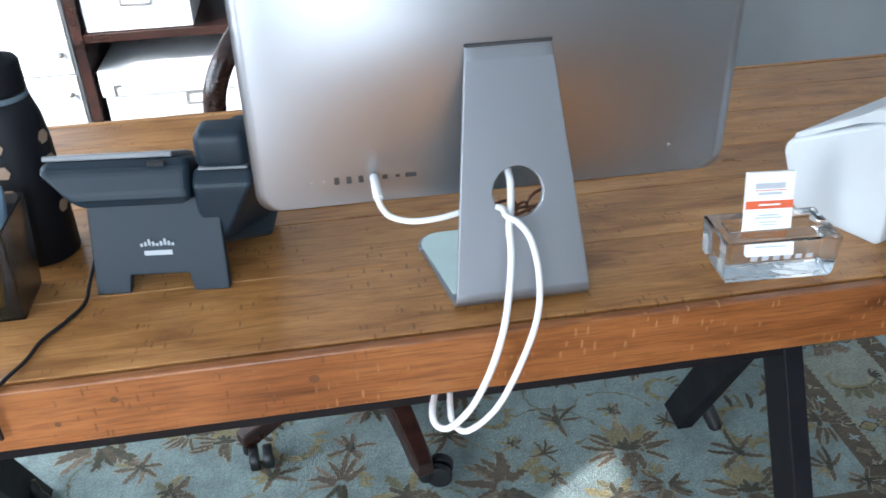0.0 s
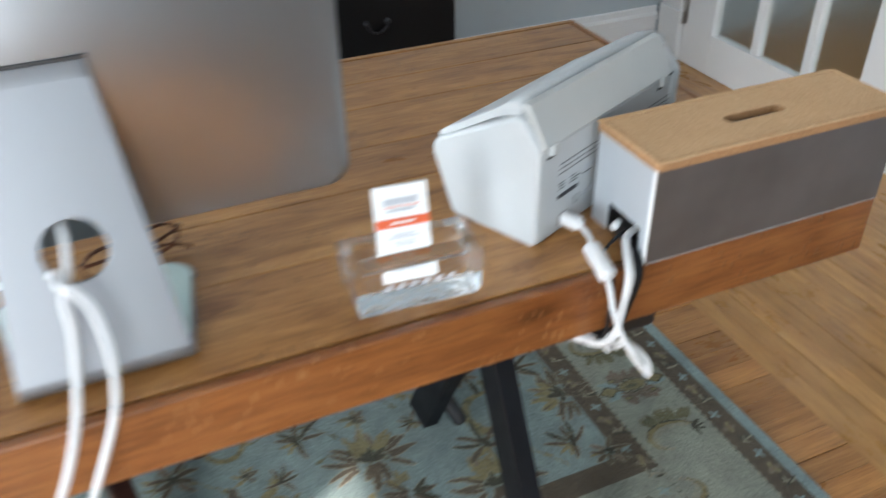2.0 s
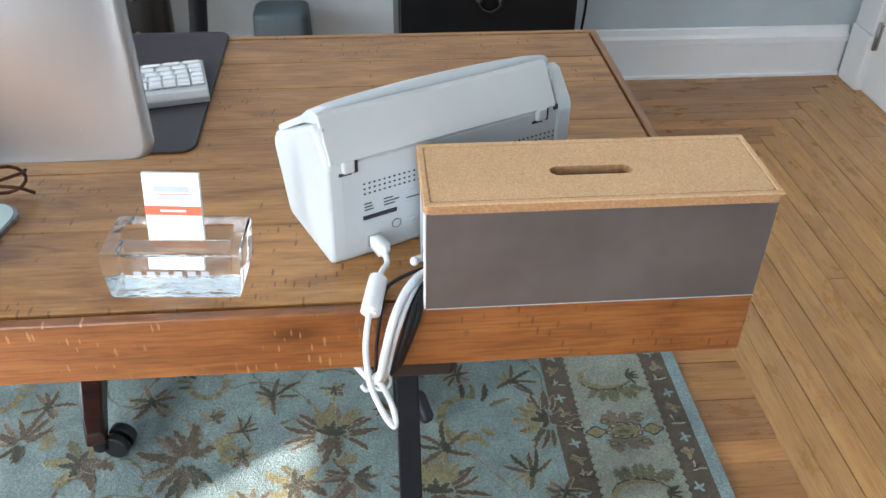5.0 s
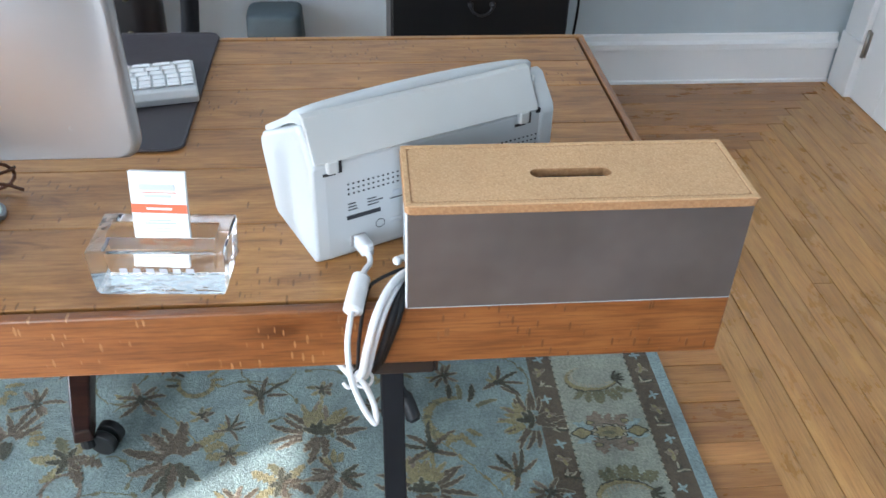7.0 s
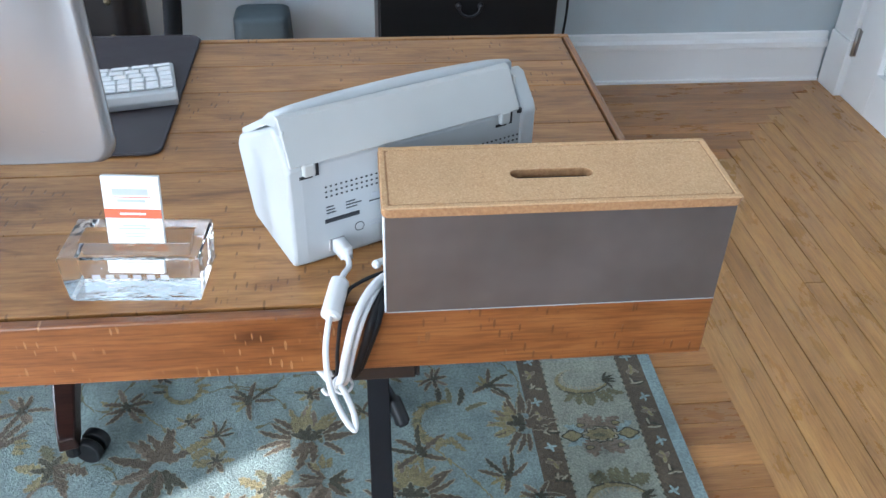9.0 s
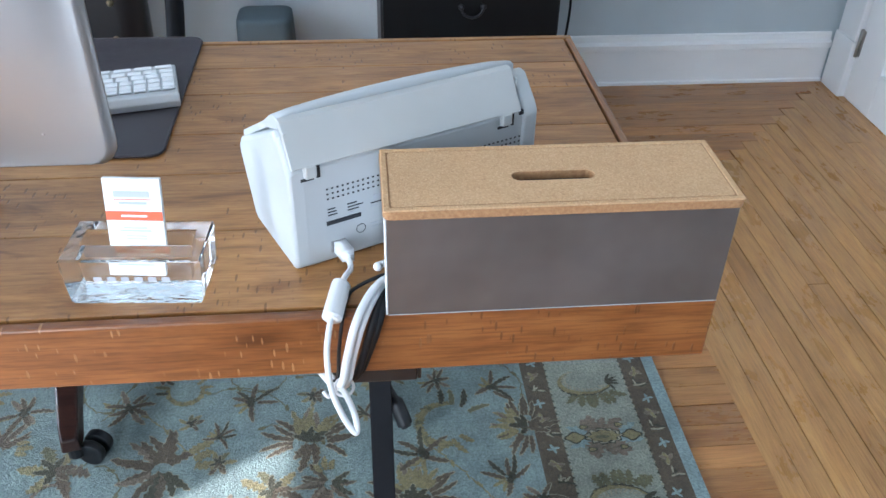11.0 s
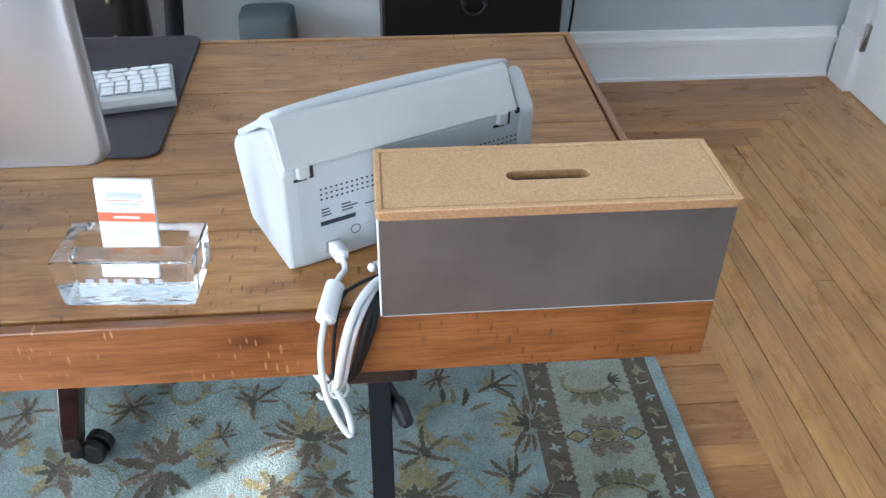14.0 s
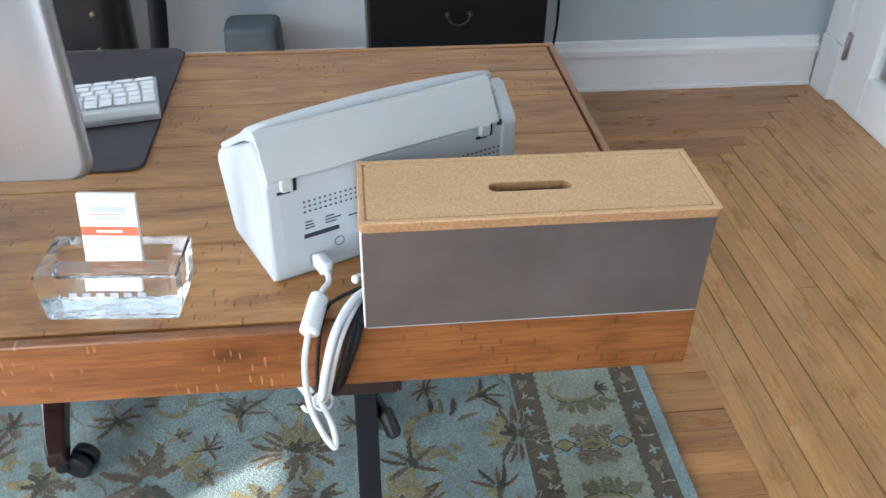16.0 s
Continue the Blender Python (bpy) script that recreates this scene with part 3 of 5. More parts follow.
# small sprays in the gaps
for k in range(16):
    motif(rng.uniform(-1.75, -0.1), rng.uniform(0.78, 1.25), rng.uniform(0.045, 0.075), rng.choice((0, 1, 1, 3)))
# thin winding stems between the flowers
for k in range(46):
    px, py, a = rng.uniform(-1.7, -0.05), rng.uniform(0.38, 1.25), rng.uniform(0, 6.28)
    turn = rng.uniform(-0.35, 0.35)
    for q in range(rng.randint(8, 18)):
        if not (RX0 + 0.3 < px < RX1 - 0.3 and RY0 + 0.3 < py < RY1 - 0.3):
            break
        leaf(flowers, px, py, a, 0.017, 0.0014 if q % 5 else 0.006, 3 if k % 3 else 2, RZ + 0.0009 + k * 1e-6)
        px, py, a = px + 0.014 * math.cos(a), py + 0.014 * math.sin(a), a + turn
# main border: rosettes and curled fronds between the stripes, and small signs on the guard stripes
bx_mid = RX1 - 0.162
def ring_shape(x, y, rx, ry, mat, up, lobes=0, n=28):
    """A filled round or lobed patch of pile."""
    vs = []
    for k in range(n):
        a = 2 * math.pi * k / n
        f = 1 + (0.14 * math.cos(lobes * a) if lobes else 0) + rng.uniform(-0.03, 0.03)
        vs.append(flowers.verts.new((x + rx * f * math.cos(a), y + ry * f * math.sin(a), RZ + 0.0012 + up)))
    flowers.faces.new(vs).material_index = mat


def border_rosette(x, y):
    """A gold-hearted rosette of taupe and pale blue petals with a small gold flower on either side."""
    for k in range(8):
        a = k * math.pi / 4 + math.pi / 8 + rng.uniform(-0.12, 0.12)
        blue = k in (0, 3, 4, 7)
        leaf(flowers, x + 0.020 * math.cos(a), y + 0.012 * math.sin(a), a, 0.058 if blue else 0.048, 0.012 if blue else 0.017, 5 if blue else 4, RZ + 0.0014 + (0 if blue else 2e-4), 0.0)
    for k in range(3):
        for s_ in (1, -1):
            leaf(flowers, x + (k - 1) * 0.020, y + s_ * 0.010, s_ * (1.571 - (k - 1) * 0.4), 0.040, 0.016, 4, RZ + 0.0017 + k * 2e-5)
    for dx, dy in ((-0.036, 0.026), (0.036, 0.028), (-0.030, -0.032), (0.034, -0.030)):
        ring_shape(x + dx, y + dy, 0.009, 0.006, 1, 6e-4, 3)
        ring_shape(x + dx, y + dy, 0.0068, 0.0042, 2, 7e-4, 3)
    for dx in (-0.058, 0.056):
        ring_shape(x + dx, y, 0.020, 0.014, 1, 7e-4, 4)
        ring_shape(x + dx, y, 0.0165, 0.011, 2, 8e-4, 4)
    ring_shape(x, y, 0.038, 0.021, 1, 9e-4, 11)
    ring_shape(x, y, 0.035, 0.0185, 6, 10e-4, 11)
    ring_shape(x, y, 0.031, 0.0155, 1, 10.5e-4, 10)
    ring_shape(x, y, 0.0295, 0.0145, 2, 11e-4, 8)
    ring_shape(x - 0.004, y - 0.002, 0.014, 0.005, 3, 12e-4)


def border_frond(x, y, flip, rise=1):
    """A gold crescent with a dark rim, a dark leaf at its tip and sage-green leaves behind it."""
    def put(u, v, ang, length, width, mat, up):
        ang = ang if flip > 0 else math.pi - ang
        leaf(flowers, x + flip * u, y + rise * v, ang * rise, length, width, mat, RZ + 0.0013 + up)
    for k in range(7):
        put(-0.030 + 0.012 * k, -0.022 - 0.006 * math.sin(k * 0.6), -1.57 + (k - 2.0) * 0.22, 0.036, 0.011, 3, 1e-5 * k)
    for k in range(34):
        t = k / 33
        a = math.pi * 0.72 + t * math.pi * 1.12
        px, py = -0.004 + 0.054 * math.cos(a), 0.012 + 0.034 * math.sin(a)
        w = 0.3 + 0.7 * math.sin(math.pi * min(1.0, t * 1.15))
        put(px, py - 0.0035, a + 1.55, 0.012, 0.0060 * w, 1, 2e-4 + 1e-6 * k)
        put(px, py, a + 1.55, 0.013, 0.0062 * w, 2, 3e-4 + 1e-6 * k)
        if k % 2 == 0:
            put(px * 0.94, py + 0.004, a + math.pi + 0.5, 0.012, 0.0022, 6, 4e-4 + 1e-6 * k)
    for k in range(5):
        put(0.040, 0.006, -0.7 + 0.5 * k, 0.028, 0.0042, 1, 5e-4 + 1e-5 * k)


for i in range(8):
    y = 0.363 + 0.1415 * i
    if i % 2:
        border_rosette(bx_mid, y)
    else:
        border_frond(bx_mid, y + (0.0 if i % 4 else -0.005), 1, -1 if i % 4 == 0 else 1)
for i in range(13):
    x = 0.02 - i * 0.1415
    if i % 2:
        border_rosette(x, RY0 + 0.162)
    else:
        border_frond(x, RY0 + 0.162, 1 if i % 4 else -1, 1)
for off, n in ((0.0525, 34), (0.271, 30)):
    for i in range(n):
        y = 0.12 + i * 0.040
        x = RX1 - off + rng.uniform(-0.007, 0.007)
        if i % 3 == 0:       # four-pointed pale star
            for k in range(4):
                leaf(flowers, x, y, k * 1.571 + 0.3, 0.013, 0.004, 5, RZ + 0.0013 + k * 3e-5)
        elif i % 3 == 1:     # bracket of cream on dark
            for k in range(3):
                leaf(flowers, x - 0.008 + 0.006 * k, y + rng.uniform(-0.006, 0.006), rng.uniform(-0.5, 0.5) + 1.571 * (k % 2), 0.020, 0.0035, 1, RZ + 0.0012 + k * 3e-5)
                leaf(flowers, x - 0.008 + 0.006 * k, y + rng.uniform(-0.006, 0.006), rng.uniform(-0.5, 0.5) + 1.571 * (k % 2), 0.017, 0.0028, 6, RZ + 0.0015 + k * 3e-5)
        else:                # taupe flower with a cream edge
            for k in range(4):
                leaf(flowers, x, y, k * 1.571 + rng.uniform(-0.5, 0.5), 0.015, 0.005, (4, 2)[k % 2], RZ + 0.0014 + k * 3e-5, 0.0009)
# toothed cream edge where the guard stripes meet the border
for off in (0.082, 0.242):
    for i in range(150):
        y = 0.12 + i * 0.009
        leaf(flowers, RX1 - off, y, 0.0 if off < 0.1 else math.pi, 0.0045, 0.0030, 6 if i % 2 else 1, RZ + 0.0012)
tagged(part("woven_flower", flowers, MOTIF_MATS, rug, "brown, olive and gold woven flowers"), kind="stuff")

# ---- desk ----
DX0, DEPTH, LOW = -1.98, 0.668, 0.708
desk = thing("desk", pose(0, 0, 0), "distressed honey-brown plank desk on black steel trestles", "desk")
gap = 0.0015
edge_w, edge_r = 0.013, 0.022
rows = [0.0165, 0.150, 0.268, 0.366, 0.480, 0.565, DEPTH - 0.015]
for a, b in zip(rows, rows[1:]):
    x0, x1 = DX0 + 0.02, -0.0145
    ob = part("board", one_box(x0, x1, a + gap * 0.35, b - gap * 0.35, TOP - 0.022, TOP, 0.0009, 1), DESK_TOP, desk)
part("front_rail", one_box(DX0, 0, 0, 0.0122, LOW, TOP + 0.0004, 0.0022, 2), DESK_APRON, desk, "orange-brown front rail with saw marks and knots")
part("end_rail", one_box(-0.0108, -0.0004, 0.0124, DEPTH - 0.0124, LOW, TOP + 0.0003, 0.002), DESK_APRON_Y, desk)
part("back_rail", one_box(DX0, 0, DEPTH - 0.0122, DEPTH, LOW, TOP + 0.0004, 0.002), DESK_TOP, desk)
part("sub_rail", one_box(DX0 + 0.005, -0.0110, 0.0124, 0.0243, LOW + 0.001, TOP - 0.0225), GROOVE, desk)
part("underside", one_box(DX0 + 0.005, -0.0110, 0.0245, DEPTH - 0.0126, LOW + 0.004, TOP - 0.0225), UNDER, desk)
for x, z, r in ((-1.059, 0.751, 0.0055), (-1.252, 0.757, 0.004), (-1.31, 0.735, 0.0032)):
    bm = bmesh.new()
    bmesh.ops.create_circle(bm, cap_ends=True, radius=r, segments=12, matrix=Matrix.Translation((x, -0.0007, z)) @ Matrix.Rotation(radians(90), 4, "X"))
    part("knot", bm, plain("knot_wood", (0.11, 0.042, 0.016), 0.5), desk, "dark round knot")


def trestle(x0, x1):
    """An A-shaped pair of slanting steel legs."""
    slope, foot = 0.53, 0.045
    for s in (1, -1):
        def py(z, d):
            y = (foot if s == 1 else 0.008) + slope * z + d
            return y if s == 1 else DEPTH - y
        leg = part("leg", prism([(py(0, 0), 0), (py(0, 0.080), 0), (py(LOW, 0.080), LOW), (py(LOW, 0), LOW)], x0, x1, "x", 0.0015, 1), STEEL, desk, "slanting black steel leg")
    part("plate", one_box(x0 - 0.01, x1 + 0.01, 0.20, 0.49, LOW - 0.006, LOW + 0.004, 0.001), STEEL, desk)
    bm = tube([(x1 - 0.004, 0.585, 0.105), (x1 + 0.014, 0.563, 0.080), (x1 + 0.026, 0.546, 0.056), (x1 + 0.031, 0.538, 0.044), (x1 + 0.034, 0.534, 0.038)], lambda t: 0.010 if t < 0.25 else 0.0155 if t < 0.85 else 0.011, 14, 5)
    part("adjuster_knob", bm, BLACK_PLASTIC, desk, "round black adjuster knob")


part("stretcher", one_box(-1.638, -0.342, 0.288, 0.322, 0.437, 0.490, 0.002), STEEL, desk, "black steel bar between the trestles")
trestle(-0.341, -0.309)
trestle(-1.671, -1.639)

# ---- monitor with a curved aluminium back ----
MX, MY = -0.838, 0.158
monitor = thing("monitor", pose(MX, MY, TOP), "silver all-in-one desktop computer seen from behind", "computer")
W, H0, H1 = 0.526, 0.083, 0.452


def half_width(z, r=0.022):
    d = min(z - H0, H1 - z)
    return W / 2 - (r - math.sqrt(max(0, r * r - (r - d) ** 2)) if d < r else 0)


def swell(x, z):
    u = min(1, abs(x) / (W * 0.47))
    v = min(1, abs(z - 0.285) / 0.195)
    return 0.006 + 0.025 * (1 - u ** 1.9) * (0.5 + 0.5 * math.cos(math.pi * v)) ** 0.75


bm = bmesh.new()
nx, zs = 48, [H0 + 0.022 * (1 - math.cos(k / 6 * math.pi / 2)) for k in range(6)]
zs += list(np.linspace(H0 + 0.022, H1 - 0.022, 34)) + [H1 - 0.022 * (1 - math.cos(k / 6 * math.pi / 2)) for k in range(5, -1, -1)]
grid = []
for z in zs:
    hw = half_width(z)
    grid.append([bm.verts.new((hw * (2 * i / nx - 1), -swell(hw * (2 * i / nx - 1), z), z)) for i in range(nx + 1)])
for a, b in zip(grid, grid[1:]):
    for i in range(nx):
        bm.faces.new((a[i], a[i + 1], b[i + 1], b[i])).smooth = True
rim = [e for e in bm.edges if e.is_boundary]
ext = bmesh.ops.extrude_edge_only(bm, edges=rim)
for v in ext["geom"]:
    if isinstance(v, bmesh.types.BMVert):
        v.co.y = 0.0
bmesh.ops.recalc_face_normals(bm, faces=bm.faces)
part("back_shell", bm, ALU, monitor, "smooth bead-blasted aluminium back")
part("screen", one_box(-W / 2 + 0.006, W / 2 - 0.006, 0.0002, 0.004, H0 + 0.006, H1 - 0.006, 0.001), BLACK_GLASS, monitor, "black glass screen")

# stand: one bent sheet with a round cable hole
SW = 0.006
path_pts = [(0.010, 0.003), (-0.098, 0.003), (-0.109, 0.006), (-0.1145, 0.013), (-0.1140, 0.021), (-0.0345, 0.243), (-0.0290, 0.2540), (-0.0200, 0.262), (-0.010, 0.266), (0.002, 0.267)]
lens = [0.0]
for p, q in zip(path_pts, path_pts[1:]):
    lens.append(lens[-1] + math.hypot(q[0] - p[0], q[1] - p[1]))
s_low, s_high = lens[4], lens[5]


def on_path(s):
    for i in range(len(lens) - 1):
        if s <= lens[i + 1] + 1e-9:
            t = (s - lens[i]) / (lens[i + 1] - lens[i])
            return [a + (b - a) * t for a, b in zip(path_pts[i], path_pts[i + 1])]
    return list(path_pts[-1])


def stand_w(s):
    if s < lens[2]:
        return 0.091 + (0.072 - 0.091) * s / lens[2]
    t = min(1, (s - lens[2]) / (lens[6] - lens[2]))
    return 0.073 + (0.0445 - 0.073) * t


def stand_at(x, s):
    y, z = on_path(s)
    return (x + 0.005, y, z)


bm = bmesh.new()
hole_s = s_low + 0.0965 / math.cos(math.atan2(0.0755, 0.211))
HR, HB = 0.0265, 0.038
stations = lens[:4] + list(np.linspace(s_low, hole_s - HB, 4)), list(np.linspace(hole_s + HB, s_high, 6)) + lens[6:]
edges_at = {}
for st in stations:
    prev = None
    for s in st:
        w = stand_w(s)
        row = [bm.verts.new(stand_at(w * (2 * i / 8 - 1), s)) for i in range(9)]
        edges_at[s] = row
        if prev:
            for i in range(8):
                bm.faces.new((prev[i], prev[i + 1], row[i + 1], row[i])).smooth = bool(lens[1] < s <= lens[4] + 1e-6 or s > lens[5] + 1e-6)
        prev = row
low_row, high_row = edges_at[stations[0][-1]], edges_at[stations[1][0]]
sides = []
for sgn in (1, -1):
    col = []
    for k in range(1, 4):
        s = hole_s - HB + 2 * HB * k / 4
        col.append(bm.verts.new(stand_at(sgn * stand_w(s), s)))
    sides.append(col)
outer = low_row + sides[0] + high_row[::-1] + sides[1][::-1]
ring = []
for i, v in enumerate(outer):
    x = v.co.x - 0.005
    s = (hole_s - HB if i < 9 else hole_s + HB if 12 <= i < 21 else hole_s - HB + 2 * HB * ((i - 8) if i < 12 else 4 - (i - 20)) / 4)
    a = math.atan2((s - hole_s) / HB, x / stand_w(hole_s))
    ring.append(bm.verts.new(stand_at(HR * math.cos(a), hole_s + HR * math.sin(a))))
for i in range(len(outer)):
    j = (i + 1) % len(outer)
    bm.faces.new((outer[i], outer[j], ring[j], ring[i]))
bmesh.ops.recalc_face_normals(bm, faces=bm.faces)
stand = part("stand", bm, ALU_STAND, monitor, "bent aluminium stand with a round cable hole")
sol = stand.modifiers.new("thick", "SOLIDIFY")
sol.thickness, sol.offset = SW, 0.0
bevelled(stand, 0.0012)


def foot_outline(y0, half0, y1, half1, r=0.028):
    """A foot widening to the back, with rounded back corners."""
    pts = [(0.005 - half0, y0), (0.005 + half0, y0)]
    for sgn, a0, a1 in ((1, -8, 90), (-1, 90, 188)):
        pts += [(0.005 + sgn * (half1 - r) + r * math.cos(radians(a0 + (a1 - a0) * k / 7)), y1 - r + r * math.sin(radians(a0 + (a1 - a0) * k / 7))) for k in range(8)]
    return pts


part("foot_plate", prism(foot_outline(0.0102, 0.0905, 0.044, 0.094), 0.0, 0.006, "z", 0.0008, 1), ALU_STAND, monitor)
bm = prism(foot_outline(-0.090, 0.071, 0.041, 0.090, 0.026), 0.0064, 0.0074, "z")
part("foot_pad", bm, FOOT, monitor, "pale green reflective top of the foot")
part("hinge_slot", one_box(-0.040, 0.050, -swell(0.0, 0.2705) - 0.0012, -swell(0.0, 0.2705) + 0.004, 0.2570, 0.2600, 0.0006, 1), DARK_PORT, monitor, "dark slit above the stand")
# sockets along the lower back
for i, (x, w, h) in enumerate(((-0.203, 0.003, 0.003), (-0.190, 0.003, 0.003), (-0.176, 0.0055, 0.009), (-0.163, 0.0055, 0.009), (-0.150, 0.0055, 0.009), (-0.124, 0.006, 0.006), (-0.110, 0.005, 0.004), (-0.096, 0.012, 0.006))):
    z = 0.113
    y = -swell(x, z)
    part("socket", one_box(x - w / 2, x + w / 2, y - 0.0008, y + 0.003, z - h / 2, z + h / 2, 0.0008, 1), DARK_PORT if i > 1 else GREY_PORT, monitor, "small dark socket")
part("mark", one_box(0.196, 0.200, -swell(0.198, 0.118) - 0.0006, -swell(0.198, 0.118) + 0.002, 0.116, 0.120, 0.001, 1), GREY_PORT, monitor)

# power cord and network cable of the computer
cordA = [(-0.839, 0.10, 0.915), (-0.839, 0.085, 0.905), (-0.843, 0.065, 0.885), (-0.849, 0.046, 0.876), (-0.850, 0.030, 0.847), (-0.861, 0.002, 0.799), (-0.878, -0.020, 0.760), (-0.902, -0.035, 0.721), (-0.926, -0.040, 0.699), (-0.940, -0.035, 0.697), (-0.943, -0.018, 0.703), (-0.930, 0.03, 0.700)]
cordB = [(-0.852, 0.072, 0.886), (-0.850, 0.052, 0.885), (-0.841, 0.043, 0.882), (-0.830, 0.030, 0.867), (-0.826, 0.010, 0.836), (-0.832, -0.010, 0.802), (-0.852, -0.030, 0.764), (-0.879, -0.040, 0.717), (-0.910, -0.045, 0.695), (-0.923, -0.035, 0.697), (-0.924, -0.018, 0.703), (-0.916, 0.03, 0.700)]
cordJ = [(-0.974, 0.142, 0.894), (-0.974, 0.122, 0.890), (-0.972, 0.106, 0.882), (-0.963, 0.095, 0.874), (-0.942, 0.086, 0.871), (-0.913, 0.085, 0.872), (-0.883, 0.088, 0.876), (-0.862, 0.078, 0.882), (-0.852, 0.068, 0.886)]
power_cord = solo("white_cable", tube(cordA, 0.0036), WHITE_CABLE, "white power cord looped over the desk edge", "cable")
data_cord = thing("network_cable", pose(0, 0, 0), "white cable plugged into the computer, looping over the desk edge", "cable")
part("cord", tube(cordJ[1:] + cordB[1:], 0.0033), WHITE_CABLE, data_cord)
part("plug", tube([(-0.974, 0.150, 0.894), (-0.974, 0.134, 0.893), (-0.974, 0.122, 0.890), (-0.973, 0.113, 0.886)], 0.0050, 8, 4), WHITE_CABLE, data_cord, "white moulded plug")

# ---- eyeglasses on the foot of the stand ----
specs_scale = 0.86
specs = thing("eyeglasses", pose(-0.792, 0.215, TOP + 0.002, 0, 0, 20), "folded tortoiseshell eyeglasses lying by the computer", "eyeglasses")
specs.scale = (specs_scale,) * 3
bm = bmesh.new()
for sx in (-0.034, 0.034):
    pts = [(sx + 0.026 * math.cos(a), 0, 0.022 + 0.019 * math.sin(a)) for a in np.linspace(0, 2 * math.pi, 17)]
    tube(pts, 0.0024, 8, 0, bm)
tube([(-0.009, 0, 0.026), (0, -0.002, 0.030), (0.009, 0, 0.026)], 0.0022, 8, 4, bm)
part("frame", bm, TORTOISE, specs)
for s in (1, -1):
    part("temple", tube([(s * 0.062, 0.001, 0.03), (s * 0.055, -0.008, 0.031), (0, -0.013 - 0.004 * s, 0.026), (-s * 0.045, -0.017, 0.018), (-s * 0.066, -0.016, 0.004)], 0.0023, 8, 5), TORTOISE, specs)

# ---- crystal card holder and cards ----
holder = thing("card_holder", pose(-0.550, 0.032, TOP + 0.0007, 0, 0, -3.7), "clear crystal business card holder with engraved front", "card holder")
hw, hd, hh = 0.0625, 0.066, 0.050
bm = bmesh.new()


def ring4(x, y0, y1, z):
    return [bm.verts.new(p) for p in ((-x, y0, z), (x, y0, z), (x, y1, z), (-x, y1, z))]


loops = [ring4(hw - 0.004, 0.001, hd - 0.003, 0.0), ring4(hw - 0.0015, 0.0, hd - 0.001, 0.004), ring4(hw + 0.002, 0.0, hd, hh - 0.002), ring4(hw + 0.0005, 0.0016, hd - 0.0016, hh), ring4(hw - 0.011, 0.024, hd - 0.016, hh), ring4(hw - 0.013, 0.026, hd - 0.020, 0.016)]
bm.faces.new(loops[0][::-1])
bm.faces.new(loops[-1])
for a, b in zip(loops, loops[1:]):
    for i in range(4):
        bm.faces.new((a[i], a[(i + 1) % 4], b[(i + 1) % 4], b[i]))
bmesh.ops.recalc_face_normals(bm, faces=bm.faces)
bm.faces.ensure_lookup_table()
bm.faces[0].material_index = 1
for f in bm.faces:
    if f.calc_center_median().z < 0.005 and f is not bm.faces[0]:
        f.material_index = 1
part("block", bm, [CRYSTAL, RIPPLED], holder).visible_shadow = False
for i, x in enumerate(np.linspace(-0.031, 0.031, 6)):
    part("engraved_bar", one_box(x - 0.0040, x + 0.0034, -0.0006, -0.0002, 0.0262, 0.0316, 0.0001, 1), ETCH, holder, "frosted engraved bar")
cards = thing("business_cards", pose(-0.5503, 0.0642, TOP + 0.0175, -13.0, 0, -6.0), "stack of white cards with an orange band", "cards")
cw, chh = 0.0265, 0.0905
for k in range(5):
    part("card", one_box(-cw + 0.0003 * (k % 2), cw + 0.0003 * (k % 2), 0.0011 * k, 0.0011 * k + 0.0008, 0, chh), CARD, cards)
part("band", one_box(-cw, cw, -0.0004, -0.0001, 0.0495, 0.0585), ORANGE, cards, "orange printed band")
for x0, x1, z0, z1, m in ((-0.017, 0.016, 0.0725, 0.0785, GREY_PRINT), (-0.017, 0.018, 0.0700, 0.0707, ORANGE), (-0.013, 0.013, 0.0655, 0.0680, GREY_PRINT), (-0.012, 0.012, 0.0530, 0.0550, CARD), (-0.011, 0.011, 0.0415, 0.0428, GREY_PRINT), (-0.015, 0.015, 0.0385, 0.0398, GREY_PRINT), (-0.010, 0.010, 0.0335, 0.0346, GREY_PRINT), (-0.010, 0.010, 0.0305, 0.0316, GREY_PRINT), (-0.018, 0.018, 0.010, 0.0116, GREY_PRINT)):
    part("print_bar", one_box(x0, x1, -0.0008, -0.0005, z0, z1), m, cards)

# ---- scanner ----
SC = pose(-0.4005, 0.0724, TOP, 0, 0, 25.2)
scanner = thing("scanner", SC, "white document scanner with its paper cover folded down", "scanner")
SWD = 0.2765
prof = [(0.0, 0.004), (0.004, 0.0), (0.112, 0.0), (0.118, 0.004), (0.145, 0.070), (0.145, 0.079), (0.139, 0.088), (0.060, 0.130), (0.034, 0.1440), (0.023, 0.1420), (0.003, 0.1175), (0.0, 0.111)]
bm = bmesh.new()


def section(u, k):
    return [bm.verts.new((u, 0.07 + (y - 0.07) * k, 0.002 + (z - 0.002) * k if z > 0.03 else z)) for y, z in prof]


secs = [section(-0.0035, 0.955), section(0.0, 0.985), section(0.011, 1.0), section(SWD - 0.014, 1.0), section(SWD - 0.004, 0.985), section(SWD, 0.955)]
bm.faces.new(secs[0])
bm.faces.new(secs[-1][::-1])
for a, b in zip(secs, secs[1:]):
    for i in range(len(prof)):
        j = (i + 1) % len(prof)
        bm.faces.new((a[i], b[i], b[j], a[j]))
bmesh.ops.recalc_face_normals(bm, faces=bm.faces)
